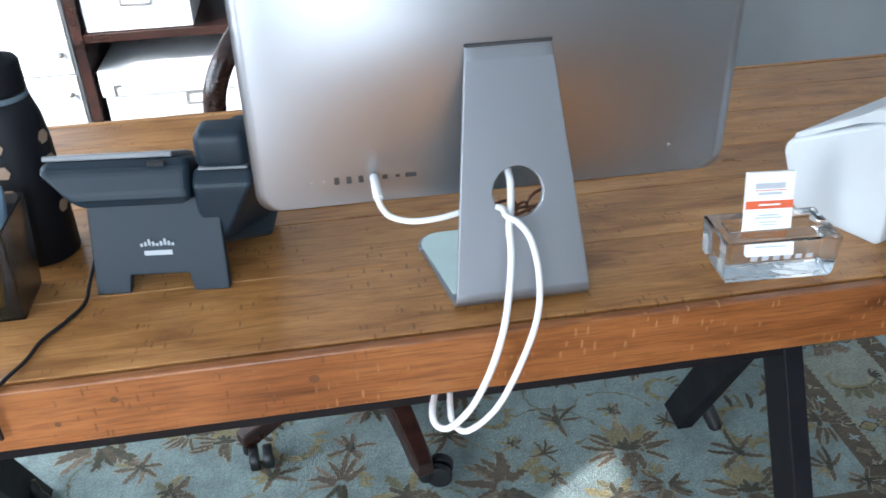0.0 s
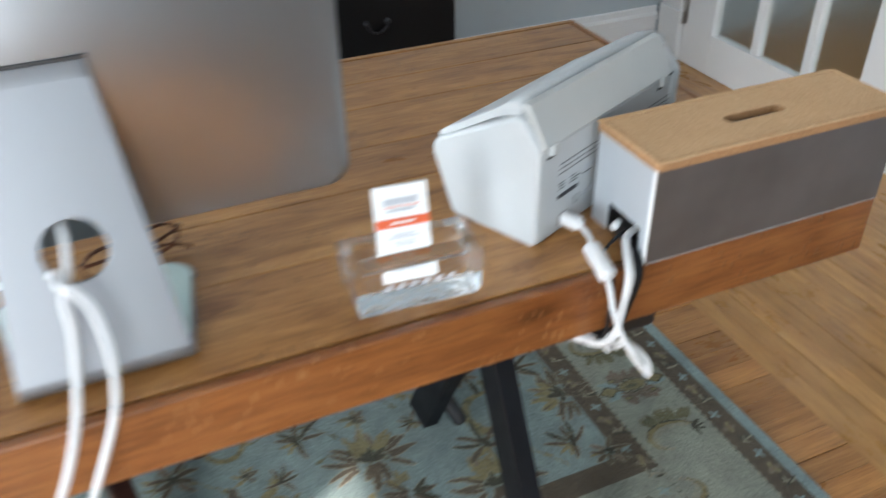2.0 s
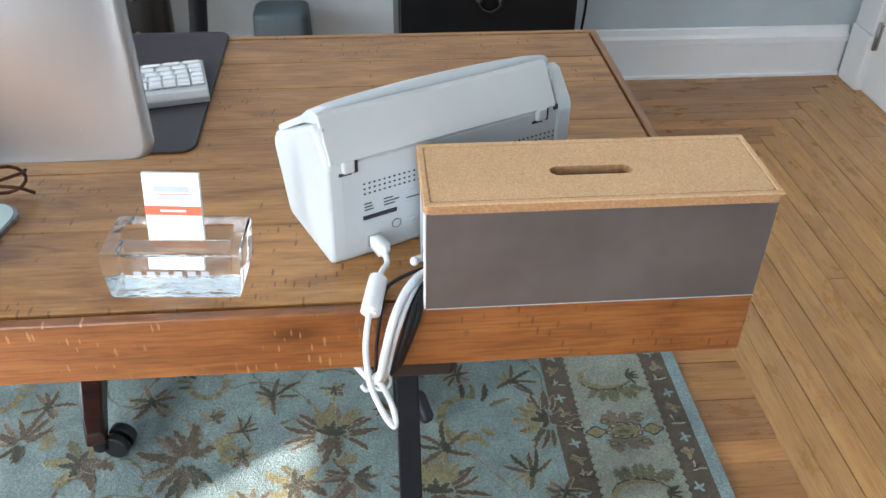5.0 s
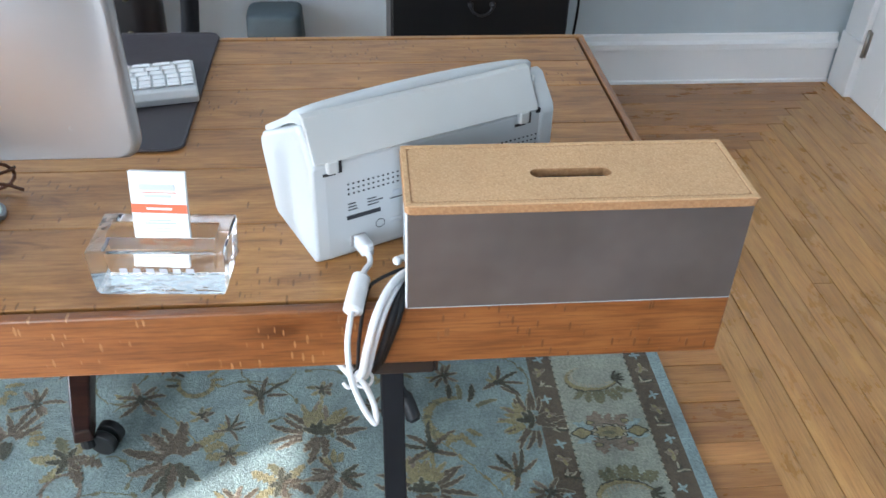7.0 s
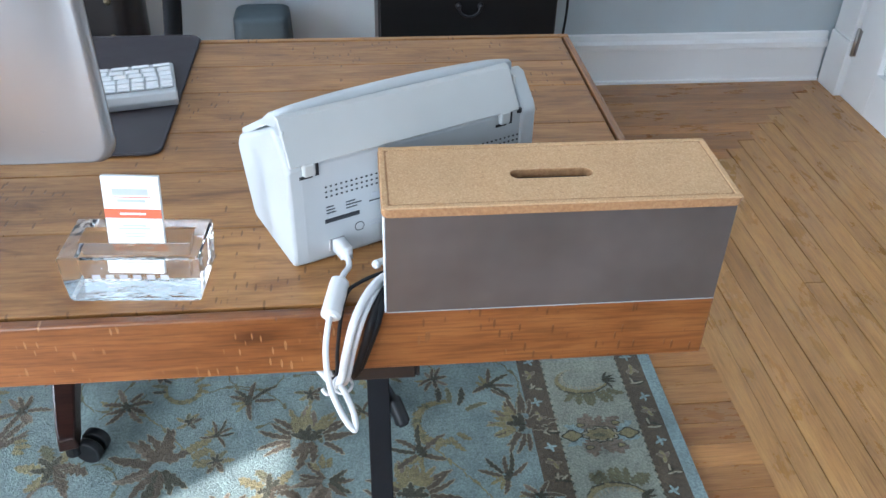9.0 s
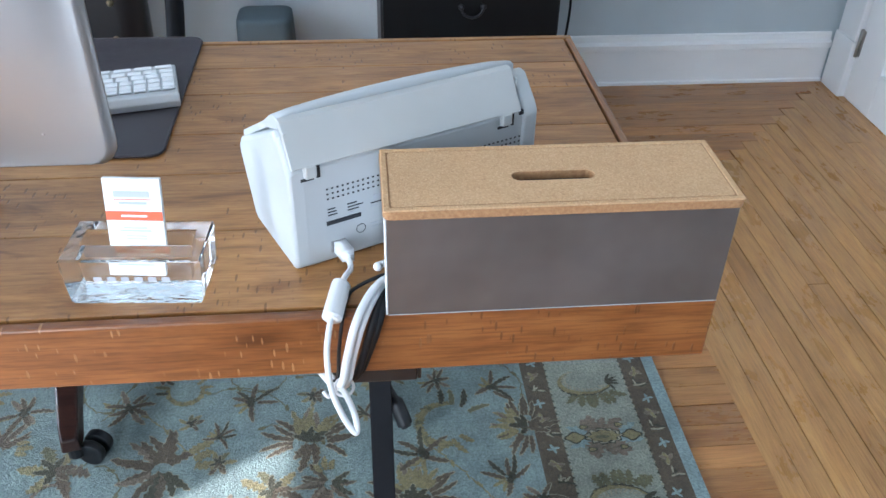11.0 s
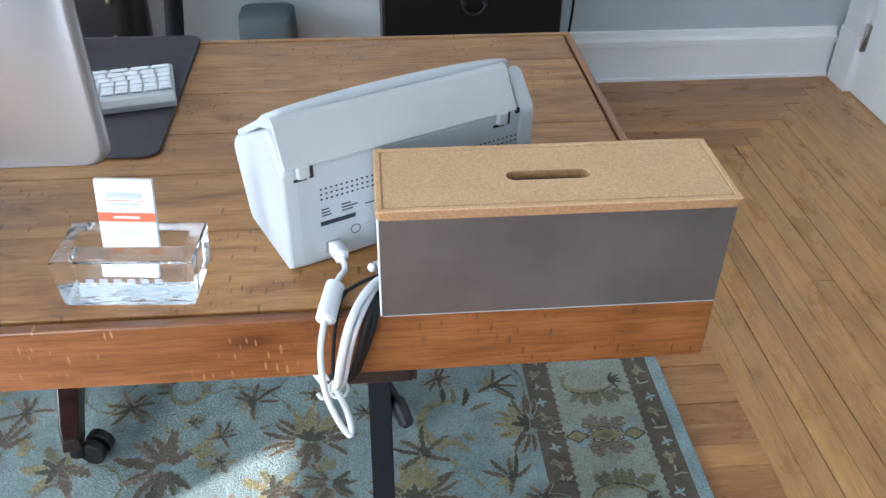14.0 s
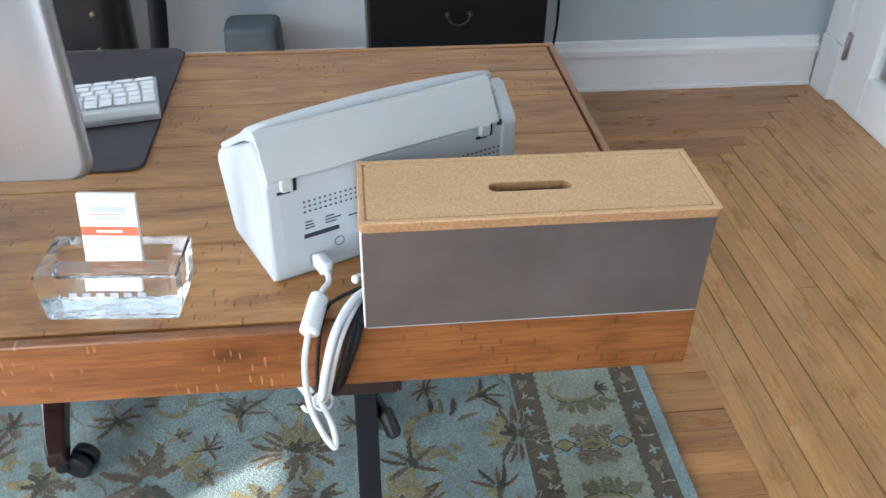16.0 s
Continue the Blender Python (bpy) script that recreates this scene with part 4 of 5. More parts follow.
bevelled(part("body", bm, SCAN, scanner), 0.003, 3)
# grey rear cover with two hinge lugs
bm = prism([(-0.0040, 0.1170), (0.0, 0.1140), (0.024, 0.1495), (0.028, 0.1530), (0.026, 0.1575), (0.0190, 0.1560)], -0.0005, 0.253, "x", 0.0010, 2)
part("cover", bm, SCAN_GREY, scanner, "light grey folded paper cover")
lid = [(0.0290, 0.1450), (0.060, 0.1325), (0.126, 0.0925), (0.136, 0.0890), (0.135, 0.0945), (0.066, 0.1375), (0.046, 0.1535), (0.036, 0.1570), (0.0300, 0.1560)]
bm = bmesh.new()
rings = []
for i in range(15):
    t = i / 14
    rise = 0.0115 * math.sin(math.pi * t) ** 0.6 - 0.003
    rings.append([bm.verts.new((0.001 + 0.262 * t, y, z + (rise * 0.6 if z > 0.15 else rise * 0.3 if z > 0.135 else 0))) for y, z in lid])
bm.faces.new(rings[0])
bm.faces.new(rings[-1][::-1])
for p, q in zip(rings, rings[1:]):
    for i in range(len(lid)):
        j = (i + 1) % len(lid)
        bm.faces.new((p[i], q[i], q[j], p[j])).smooth = True
bmesh.ops.recalc_face_normals(bm, faces=bm.faces)
part("top_lid", bm, SCAN, scanner, "white top lid")
for u in (0.0115, 0.2300):
    part("hinge_lug", one_box(u, u + 0.0125, -0.0050, 0.004, 0.1035, 0.1180, 0.0025, 3), SCAN_GREY, scanner)
    part("slot", one_box(u - 0.003, u + 0.010, -0.0008, 0.003, 0.1005, 0.1034), HOLE, scanner, "dark hinge slot")
    part("slot", one_box(u + 0.0128, u + 0.0165, -0.0010, 0.003, 0.1015, 0.1165), HOLE, scanner)
# white end cheek beside the cover, with a dark clip
part("end_cheek", prism([(-0.0025, 0.006), (0.010, 0.006), (0.038, 0.1420), (0.034, 0.1475), (0.024, 0.1460), (0.0005, 0.1190), (-0.0025, 0.112)], 0.2575, 0.2760, "x", 0.0035, 3), SCAN, scanner, "white rounded end cheek")
part("slot", one_box(0.2532, 0.2582, -0.0012, 0.006, 0.1110, 0.1160), HOLE, scanner)
for t_ in (0.028, 0.2545):
    part("clip", one_box(t_ - 0.0285 if t_ < 0.1 else t_, t_ - 0.0255 if t_ < 0.1 else t_ + 0.003, 0.012, 0.020, 0.1375, 0.1475, 0.0008, 1), SCAN_GREY, scanner)
for i in range(42):
    for j in range(3):
        if i == 0 and j == 0:
            vent = part("vent_hole", one_box(-0.0010, 0.0010, -0.0005, 0.002, -0.0008, 0.0008), HOLE, scanner)
            ob = vent
        else:
            ob = new("vent_hole", vent.data)
            ob.parent = scanner
        ob.location = (0.034 + i * 0.0054, 0, 0.0855 - j * 0.0056)
part("label_bar", one_box(0.031, 0.068, -0.0008, 0.001, 0.0445, 0.0490), INK, scanner, "black label bar")
for u0, u1, z in ((0.038, 0.046, 0.0665), (0.038, 0.047, 0.0630), (0.038, 0.048, 0.0595), (0.038, 0.045, 0.0560), (0.059, 0.069, 0.0665), (0.059, 0.076, 0.0630), (0.059, 0.071, 0.0595), (0.059, 0.067, 0.0560), (0.084, 0.100, 0.0600), (0.084, 0.098, 0.0560)):
    part("print_bar", one_box(u0 - 0.005, u1 - 0.005, -0.0004, 0.001, z - 0.0045, z - 0.0033), GREY_PRINT if z < 0.058 else INK, scanner)
part("print_bar", one_box(0.082, 0.100, -0.0006, 0.001, 0.0600, 0.0650), GREY_PRINT, scanner)
part("print_bar", one_box(0.078, 0.105, -0.0006, 0.001, 0.0310, 0.0326), GREY_PRINT, scanner)
part("print_bar", one_box(0.078, 0.105, -0.0006, 0.001, 0.0270, 0.0284), GREY_PRINT, scanner)
bm = bmesh.new()
tube([(0.0675 + 0.0050 * math.cos(a), -0.0002, 0.0300 + 0.0050 * math.sin(a)) for a in np.linspace(0, 2 * math.pi, 25)], 0.0004, 6, 0, bm)
part("print_ring", bm, INK, scanner)
part("usb_socket", one_box(0.0335, 0.0505, -0.0008, 0.004, 0.0105, 0.0245, 0.001, 1), GREY_PORT, scanner, "socket for the plug")

# ---- cable of the scanner ----
usb = thing("usb_cable", pose(0, 0, 0), "white cable with a ferrite bead hanging over the edge", "cable")
u0 = SC @ Vector((0.0425, 0.0, 0.0180))
out = (SC.to_3x3() @ Vector((0, -1, 0))).normalized()
pts = [u0 + out * 0.002, u0 + out * 0.022, u0 + out * 0.030 + Vector((0, 0, -0.002))]
bm = bmesh.new()
tube([pts[0], pts[0] + out * 0.016, pts[1] + out * 0.004], lambda t: 0.0088 if t < 0.75 else 0.0062, 4, 5, bm)
part("plug", bm, WHITE_CABLE, usb, "white square plug")
c1 = [pts[1], (-0.3510, 0.056, 0.7935), (-0.356, 0.042, 0.795), (-0.361, 0.030, 0.791), (-0.366, 0.004, 0.789), (-0.371, -0.018, 0.782), (-0.374, -0.034, 0.762), (-0.371, -0.052, 0.738), (-0.361, -0.066, 0.716), (-0.352, -0.073, 0.704), (-0.3495, -0.071, 0.705), (-0.351, -0.064, 0.716), (-0.358, -0.045, 0.722), (-0.363, -0.026, 0.712), (-0.370, -0.006, 0.7025), (-0.378, 0.02, 0.7025)]
part("cord", tube(c1, 0.0029), WHITE_CABLE, usb)
part("ferrite_bead", tube([(-0.3595, 0.033, 0.792), (-0.3605, 0.030, 0.7915), (-0.3665, -0.001, 0.789), (-0.368, -0.0085, 0.7875), (-0.3685, -0.011, 0.7868)], lambda t: 0.0095 if 0.12 < t < 0.88 else 0.0060, 12, 5), WHITE_CABLE, usb, "white cylindrical ferrite bead")

# ---- cable box with a cork lid ----
BXM = pose(-0.3165, 0.0, TOP)
BL, BD, BH = 0.3150, 0.103, 0.1075
cbox = thing("cable_box", BXM, "grey metal cable box with a cork lid", "cable box")
part("front_panel", one_box(0.0, BL, -0.001, 0.0012, 0.0, BH, 0.0004, 1), BOX_METAL, cbox, "brushed grey-brown steel front")
part("back_panel", one_box(0.0, BL, BD - 0.0012, BD, 0.0, BH, 0.0004, 1), BOX_METAL, cbox)
part("folded_edge", one_box(-0.0022, -0.0002, -0.001, 0.0042, 0.0, BH, 0.0006, 1), BOX_EDGE, cbox, "bright folded front edge")
# highlight on the lower front edge, put in as a thin pale strip
part("bottom_edge", one_box(0.0, BL, -0.0016, -0.0012, 0.0002, 0.0010), BOX_END, cbox, "pale strip for the highlight along the folded bottom edge")
bm = bmesh.new()
box(bm, 0.0006, 0.002, 0.0045, BD - 0.0015, 0.034, BH)
box(bm, 0.0006, 0.002, 0.0045, 0.016, 0.0, 0.034)
box(bm, 0.0006, 0.002, BD - 0.030, BD - 0.0015, 0.0, 0.034)
part("end_panel", bm, BOX_END, cbox, "pale grey end with a cable slot")
part("end_panel", one_box(BL - 0.002, BL - 0.0004, 0.0015, BD - 0.0015, 0.0, BH), BOX_END, cbox, "pale grey end")
part("base", one_box(0.0022, BL - 0.0022, 0.0015, BD - 0.0015, 0.0, 0.002), BOX_METAL, cbox)


def slotted(x0, x1, y0, y1, z0, z1, cx0, cx1, cy, r, rc):
    """A slab with rounded corners and a long slot with round ends."""
    def corners():
        out = []
        for ox, oy, a in ((x1 - rc, y1 - rc, 0), (x0 + rc, y1 - rc, 90), (x0 + rc, y0 + rc, 180), (x1 - rc, y0 + rc, 270)):
            out += [(ox + rc * math.cos(radians(a + k * 22.5)), oy + rc * math.sin(radians(a + k * 22.5))) for k in range(5)]
        return out
    o = corners()
    inner = []
    for k in range(20):
        a = math.pi * 2 * (k + 0.5) / 20
        ex = cx1 if math.cos(a) > 0 else cx0
        inner.append((ex + r * math.cos(a), cy + r * math.sin(a)))
    bm = bmesh.new()
    rings = [[bm.verts.new((x, y, z)) for x, y in loop] for loop, z in ((o, z0), (o, z1), (inner, z1), (inner, z0))]
    for a, b in zip(rings, rings[1:] + rings[:1]):
        for i in range(20):
            bm.faces.new((a[i], a[(i + 1) % 20], b[(i + 1) % 20], b[i]))
    bmesh.ops.recalc_face_normals(bm, faces=bm.faces)
    return bm


lid = part("lid", slotted(-0.003, BL + 0.003, -0.004, BD + 0.002, BH + 0.0004, BH + 0.0090, 0.124, 0.185, 0.048, 0.0078, 0.007), CORK_EDGE, cbox, "cork lid with a long grip slot")
bevelled(lid, 0.0012)
part("lid_inlay", slotted(0.0046, BL - 0.0046, 0.0036, BD - 0.0056, BH + 0.0082, BH + 0.0096, 0.124, 0.185, 0.048, 0.0082, 0.004), CORK, lid, "speckled cork inlay")
bm = bmesh.new()
for a, b, c, d in ((-0.0022, BL + 0.0022, -0.0034, 0.0022), (-0.0022, BL + 0.0022, BD - 0.0042, BD + 0.0014), (-0.0022, 0.0032, 0.0024, BD - 0.0044), (BL - 0.0032, BL + 0.0022, 0.0024, BD - 0.0044)):
    box(bm, a, b, c, d, BH + 0.0080, BH + 0.0100, 0.0006, 1)
part("rim", bm, CORK, lid)
# dark plate below the grip slot, standing in for the shade inside
part("inner_liner", one_box(0.115, 0.195, 0.034, 0.062, 0.07, 0.072), HOLE, cbox)

# cables out of the box's end
bundle = [("power_cable", WHITE_CABLE, "thick white cable running out of the cable box", 0.0042, [(-0.300, 0.040, 0.797), (-0.320, 0.030, 0.797), (-0.335, 0.008, 0.795), (-0.347, -0.016, 0.784), (-0.356, -0.024, 0.752), (-0.362, -0.024, 0.720), (-0.370, -0.012, 0.703), (-0.385, 0.015, 0.698), (-0.40, 0.04, 0.697)]),
          ("power_cable", WHITE_CABLE, "thin white cable running out of the cable box", 0.0032, [(-0.300, 0.044, 0.792), (-0.318, 0.032, 0.792), (-0.331, 0.008, 0.789), (-0.341, -0.013, 0.779), (-0.350, -0.018, 0.748), (-0.357, -0.020, 0.716), (-0.366, -0.008, 0.700), (-0.385, 0.02, 0.692)]),
          ("power_cable", BLACK_CABLE, "thick black cable running out of the cable box", 0.0042, [(-0.300, 0.050, 0.788), (-0.317, 0.030, 0.788), (-0.325, 0.006, 0.785), (-0.332, -0.009, 0.775), (-0.340, -0.011, 0.745), (-0.350, -0.010, 0.712), (-0.362, 0.004, 0.699), (-0.38, 0.03, 0.694)]),
          ("power_cable", BLACK_CABLE, "black cable running out of the cable box", 0.0038, [(-0.300, 0.034, 0.786), (-0.315, 0.020, 0.787), (-0.322, 0.002, 0.784), (-0.327, -0.007, 0.770), (-0.336, -0.008, 0.742), (-0.346, -0.0075, 0.715), (-0.357, 0.004, 0.702), (-0.37, 0.03, 0.695)]),
          ("power_cable", BLACK_CABLE, "thin black cable arching out of the cable box", 0.0019, [(-0.300, 0.040, 0.795), (-0.318, 0.038, 0.798), (-0.344, 0.028, 0.793), (-0.354, 0.019, 0.788), (-0.359, -0.006, 0.783), (-0.364, -0.014, 0.750), (-0.367, -0.014, 0.716), (-0.375, 0.0, 0.700), (-0.39, 0.03, 0.697)])]
for nm, m, lab, r, p in bundle:
    solo(nm, tube(p, r), m, lab, "cable", group="cables out of the box")
tie = thing("cable_tie", pose(0, 0, 0), "white cable tie round the bundled cables", "cable tie")
part("loop", tube([(-0.361 + 0.009 * math.cos(a), -0.024 + 0.009 * math.sin(a), 0.713 + 0.003 * math.sin(a)) for a in np.linspace(0, 2 * math.pi, 17)], 0.0016, 6, 0), WHITE_CABLE, tie)
part("tail", tube([(-0.370, -0.033, 0.713), (-0.376, -0.037, 0.715), (-0.380, -0.034, 0.719)], 0.0022, 6, 4), WHITE_CABLE, tie)
bm = bmesh.new()
bmesh.ops.create_uvsphere(bm, u_segments=12, v_segments=8, radius=0.0046, matrix=Matrix.Translation((-0.3245, 0.046, 0.802)))
tube([(-0.316, 0.052, 0.802), (-0.322, 0.049, 0.802)], 0.0035, 8, 3, bm)
bmesh.ops.translate(bm, verts=bm.verts, vec=(0.3165, 0, -TOP))
part("cord_end", bm, WHITE_CABLE, cbox, "small white cable end at the slot")
strip = thing("power_strip", pose(-0.345, 0.027, LOW - 0.022), "black power strip fixed under the desk rail", "power strip")
part("body", one_box(-0.034, 0.056, -0.020, 0.020, 0.0, 0.022, 0.002), BLACK_PLASTIC, strip)
part("end_cap", one_box(0.0562, 0.0600, -0.019, 0.019, 0.001, 0.021, 0.001, 1), BLACK_PLASTIC, strip)

# ---- desk phone from behind ----
phone = thing("desk_phone", pose(-1.2155, 0.150, TOP, 0, 0, -6.5), "slate-grey desk phone on its support, handset resting", "phone")
bm = prism([(-0.073, 0.0), (-0.036, 0.0), (-0.033, 0.020), (0.030, 0.020), (0.034, 0.0), (0.073, 0.0), (0.0705, 0.098), (0.066, 0.102), (-0.066, 0.102), (-0.0705, 0.098)], -0.004, 0.008, "y", 0.0015, 2)
for v in bm.verts:
    v.co.y += v.co.z * 0.28
part("support", bm, PHONE, phone, "slanting rear support with two feet")
bm = prism([(0.033, 0.098), (0.012, 0.100), (0.010, 0.110), (0.026, 0.140), (0.034, 0.146), (0.12, 0.108), (0.165, 0.040), (0.16, 0.028), (0.10, 0.060)], -0.112, 0.045, "x", 0.009, 4)
for v in bm.verts:
    if v.co.y < 0.05 and v.co.x < -0.05:
        v.co.x += 1.1 * max(0.0, 0.134 - v.co.z)
part("body", bm, PHONE, phone, "thick slate-grey body")
bm = prism([(0.0335, 0.1465), (0.10, 0.117), (0.118, 0.108), (0.120, 0.113), (0.10, 0.124), (0.036, 0.152)], -0.108, 0.028, "x", 0.0015, 2)
part("face_trim", bm, PHONE_LIGHT, phone, "pale grey face trim")
part("notch", one_box(0.004, 0.022, 0.0225, 0.030, 0.1405, 0.1450, 0.001, 1), HOLE, phone)
bm = prism([(0.02, 0.045), (0.016, 0.118), (0.03, 0.132), (0.075, 0.122), (0.15, 0.05), (0.15, 0.012), (0.09, 0.012)], 0.047, 0.112, "x", 0.006, 3)
for v in bm.verts:
    if v.co.x > 0.08 and v.co.y < 0.06:
        v.co.x -= 0.55 * max(0.0, 0.118 - v.co.z)
part("cradle", bm, PHONE, phone, "dark handset cradle")
bm = bmesh.new()
box(bm, 0.051, 0.110, 0.030, 0.075, 0.126, 0.173, 0.013, 5)
box(bm, 0.058, 0.102, 0.06, 0.20, 0.095, 0.125, 0.010, 3)
for f in bm.faces:
    f.smooth = True
part("handset", bm, PHONE, phone, "rounded handset")
part("handset_trim", one_box(0.0535, 0.1065, 0.0285, 0.05, 0.1305, 0.1335, 0.001, 1), PHONE_LIGHT, phone, "shiny trim line")
for i, h in enumerate((0.003, 0.005, 0.008, 0.005, 0.003, 0.005, 0.008, 0.005, 0.003)):
    x = -0.017 + i * 0.0042
    z = 0.052
    ob = part("logo_stroke", one_box(x - 0.0013, x + 0.0013, -0.0005, 0.0002, z - 0.0005, z + h, 0), LOGO, phone, "pale printed stroke")
    ob.location.y = -0.004 + 0.28 * (z + h / 2) - 0.0006
ob = part("logo_bar", one_box(-0.015, 0.015, -0.0005, 0.0002, 0.0415, 0.0475), LOGO, phone, "pale printed bar")
ob.location.y = -0.004 + 0.28 * 0.0445 - 0.0008
solo("phone_cord", tube([(-1.290, 0.20, TOP + 0.030), (-1.296, 0.165, TOP + 0.012), (-1.298, 0.135, TOP + 0.004), (-1.312, 0.105, TOP + 0.003), (-1.330, 0.075, TOP + 0.003), (-1.338, 0.045, TOP + 0.003), (-1.352, 0.012, TOP + 0.004), (-1.360, -0.004, TOP - 0.004), (-1.362, -0.006, TOP - 0.05)], 0.0022), BLACK_CABLE, "thin black phone cord lying on the desk", "cable")

# ---- water bottle ----
bottle = thing("water_bottle", pose(-1.366, 0.266, TOP), "black water bottle in a holed silicone sleeve", "bottle")
bottle.scale = (1.0, 1.0, 0.955)
part("sleeve", lathe([(0.036, 0.0), (0.0395, 0.004), (0.0405, 0.09), (0.0400, 0.15), (0.037, 0.18), (0.031, 0.205)], 32), BOTTLE, bottle)
part("cap", lathe([(0.029, 0.212), (0.0305, 0.215), (0.0305, 0.245), (0.028, 0.250), (0.016, 0.252), (0.015, 0.262), (0.008, 0.264)], 28), BOTTLE, bottle, "black screw cap")
part("neck_ring", lathe([(0.0305, 0.2045), (0.0312, 0.207), (0.0305, 0.2115)], 28), plain("bottle_glass", (0.10, 0.14, 0.17), 0.1), bottle, "glassy neck ring")
BOTTLE_GLASS = plain("pale_bottle_window", (0.36, 0.25, 0.18), 0.15)
for col, ang in ((0, -98), (1, -152), (2, -20)):
    for j in range(4):
        z = 0.058 + j * 0.030 + (0.0 if col % 2 else 0.012)
        r = 0.0400 if z < 0.1 else 0.0405 - max(0, z - 0.15) * 0.09
        bm = bmesh.new()
        bmesh.ops.create_circle(bm, cap_ends=True, radius=0.0088, segments=6, matrix=Matrix.Rotation(radians(ang), 4, "Z") @ Matrix.Translation((r + 0.0006, 0, z)) @ Matrix.Rotation(radians(90), 4, "Y"))
        part("window", bm, BOTTLE_GLASS, bottle, "six-sided window in the sleeve")

# ---- pen cup ----
cup = thing("pen_cup", pose(-1.392, 0.158, TOP), "smoky clear pen cup holding pens", "pen cup")
bm = bmesh.new()
n, rings = 4, []
for r, z in ((0.036, 0.0), (0.044, 0.112), (0.0415, 0.112), (0.0335, 0.004)):
    rings.append([bm.verts.new((r * sx, r * sy, z)) for sx, sy in ((-1, -1), (1, -1), (1, 1), (-1, 1))])
for a, b in zip(rings, rings[1:]):
    for i in range(4):
        bm.faces.new((a[i], a[(i + 1) % 4], b[(i + 1) % 4], b[i]))
bm.faces.new(rings[0][::-1])
bm.faces.new(rings[-1])
bmesh.ops.recalc_face_normals(bm, faces=bm.faces)
bevelled(part("cup", bm, ACRYLIC, cup), 0.002)
PENS = thing("pens", pose(-1.392, 0.158, TOP + 0.006), "yellow and grey-blue pens standing in the cup", "pens")
for x, y, tx, ty, h, m in ((0.005, -0.010, 0.030, -0.024, 0.112, YELLOW), (0.012, 0.010, 0.033, 0.014, 0.128, BLUE_PEN), (-0.012, 0.0, 0.02, 0.0, 0.130, BLUE_PEN), (-0.015, -0.012, -0.026, -0.022, 0.125, BLACK_PLASTIC)):
    part("pen", tube([(x, y, 0), (x + (tx - x) * 0.5, y + (ty - y) * 0.5, h * 0.5), (tx, ty, h)], lambda t: 0.0048 if t < 0.93 else 0.003, 10, 6), m, PENS)

# ---- desk pad and keyboard ----
deskpad = thing("desk_pad", pose(0, 0, TOP), "dark brown leather desk pad with rounded corners", "desk pad")
part("leather", slotted(-1.10, -0.5755, 0.310, 0.678, 0.0006, 0.0036, -0.9, -0.8, 0.5, 0.0006, 0.016), PAD, deskpad)
rim_pts = [(-0.592 + 0.016 * math.cos(a), 0.326 + 0.016 * math.sin(a), 0.0026) for a in np.linspace(-math.pi / 2, 0, 6)]
part("binding", tube([(-1.09, 0.310, 0.0026)] + rim_pts + [(-0.576, 0.662, 0.0026), (-0.582, 0.674, 0.0026), (-0.592, 0.678, 0.0026), (-1.09, 0.678, 0.0026)], 0.0021, 8, 0), PAD, deskpad)
kb = thing("keyboard", pose(-0.572, 0.437, TOP + 0.004, 0, 0, 12.3), "slim aluminium keyboard with white keys", "keyboard")
bm = prism([(0.0, 0.0), (-0.002, 0.010), (0.004, 0.018), (0.014, 0.0185), (0.022, 0.0150), (0.128, 0.0060), (0.129, 0.0), ], -0.281, 0.0, "x", 0.0022, 3)
part("case", bm, plain("bright_aluminium", (0.60, 0.61, 0.62), 0.4, 0.6, 3000, 0.02, 0.02), kb, "aluminium case with a rounded battery tube")
slope = (0.0060 - 0.0150) / (0.128 - 0.022)
rows_k = [(0.028, 15, 0.008), (0.042, 15, 0.0142), (0.0605, 15, 0.0142), (0.079, 14, 0.0142), (0.0975, 13, 0.0142), (0.116, 10, 0.010)]
for y, cnt, d in rows_k:
    pitch = 0.276 / cnt
    bm0 = one_box(-pitch * 0.42, pitch * 0.42, -d / 2, d / 2, 0, 0.0026, 0.0009, 1)
    first = None
    for i in range(cnt):
        if first is None:
            ob = first = part("key", bm0, KEY, kb)
        else:
            ob = new("key", first.data)
            ob.parent = kb
        ob.location = (-0.0025 - pitch * (i + 0.5), y, 0.0150 + slope * (y - 0.022) + 0.0004)
        ob.rotation_euler = (math.atan(slope), 0, 0)

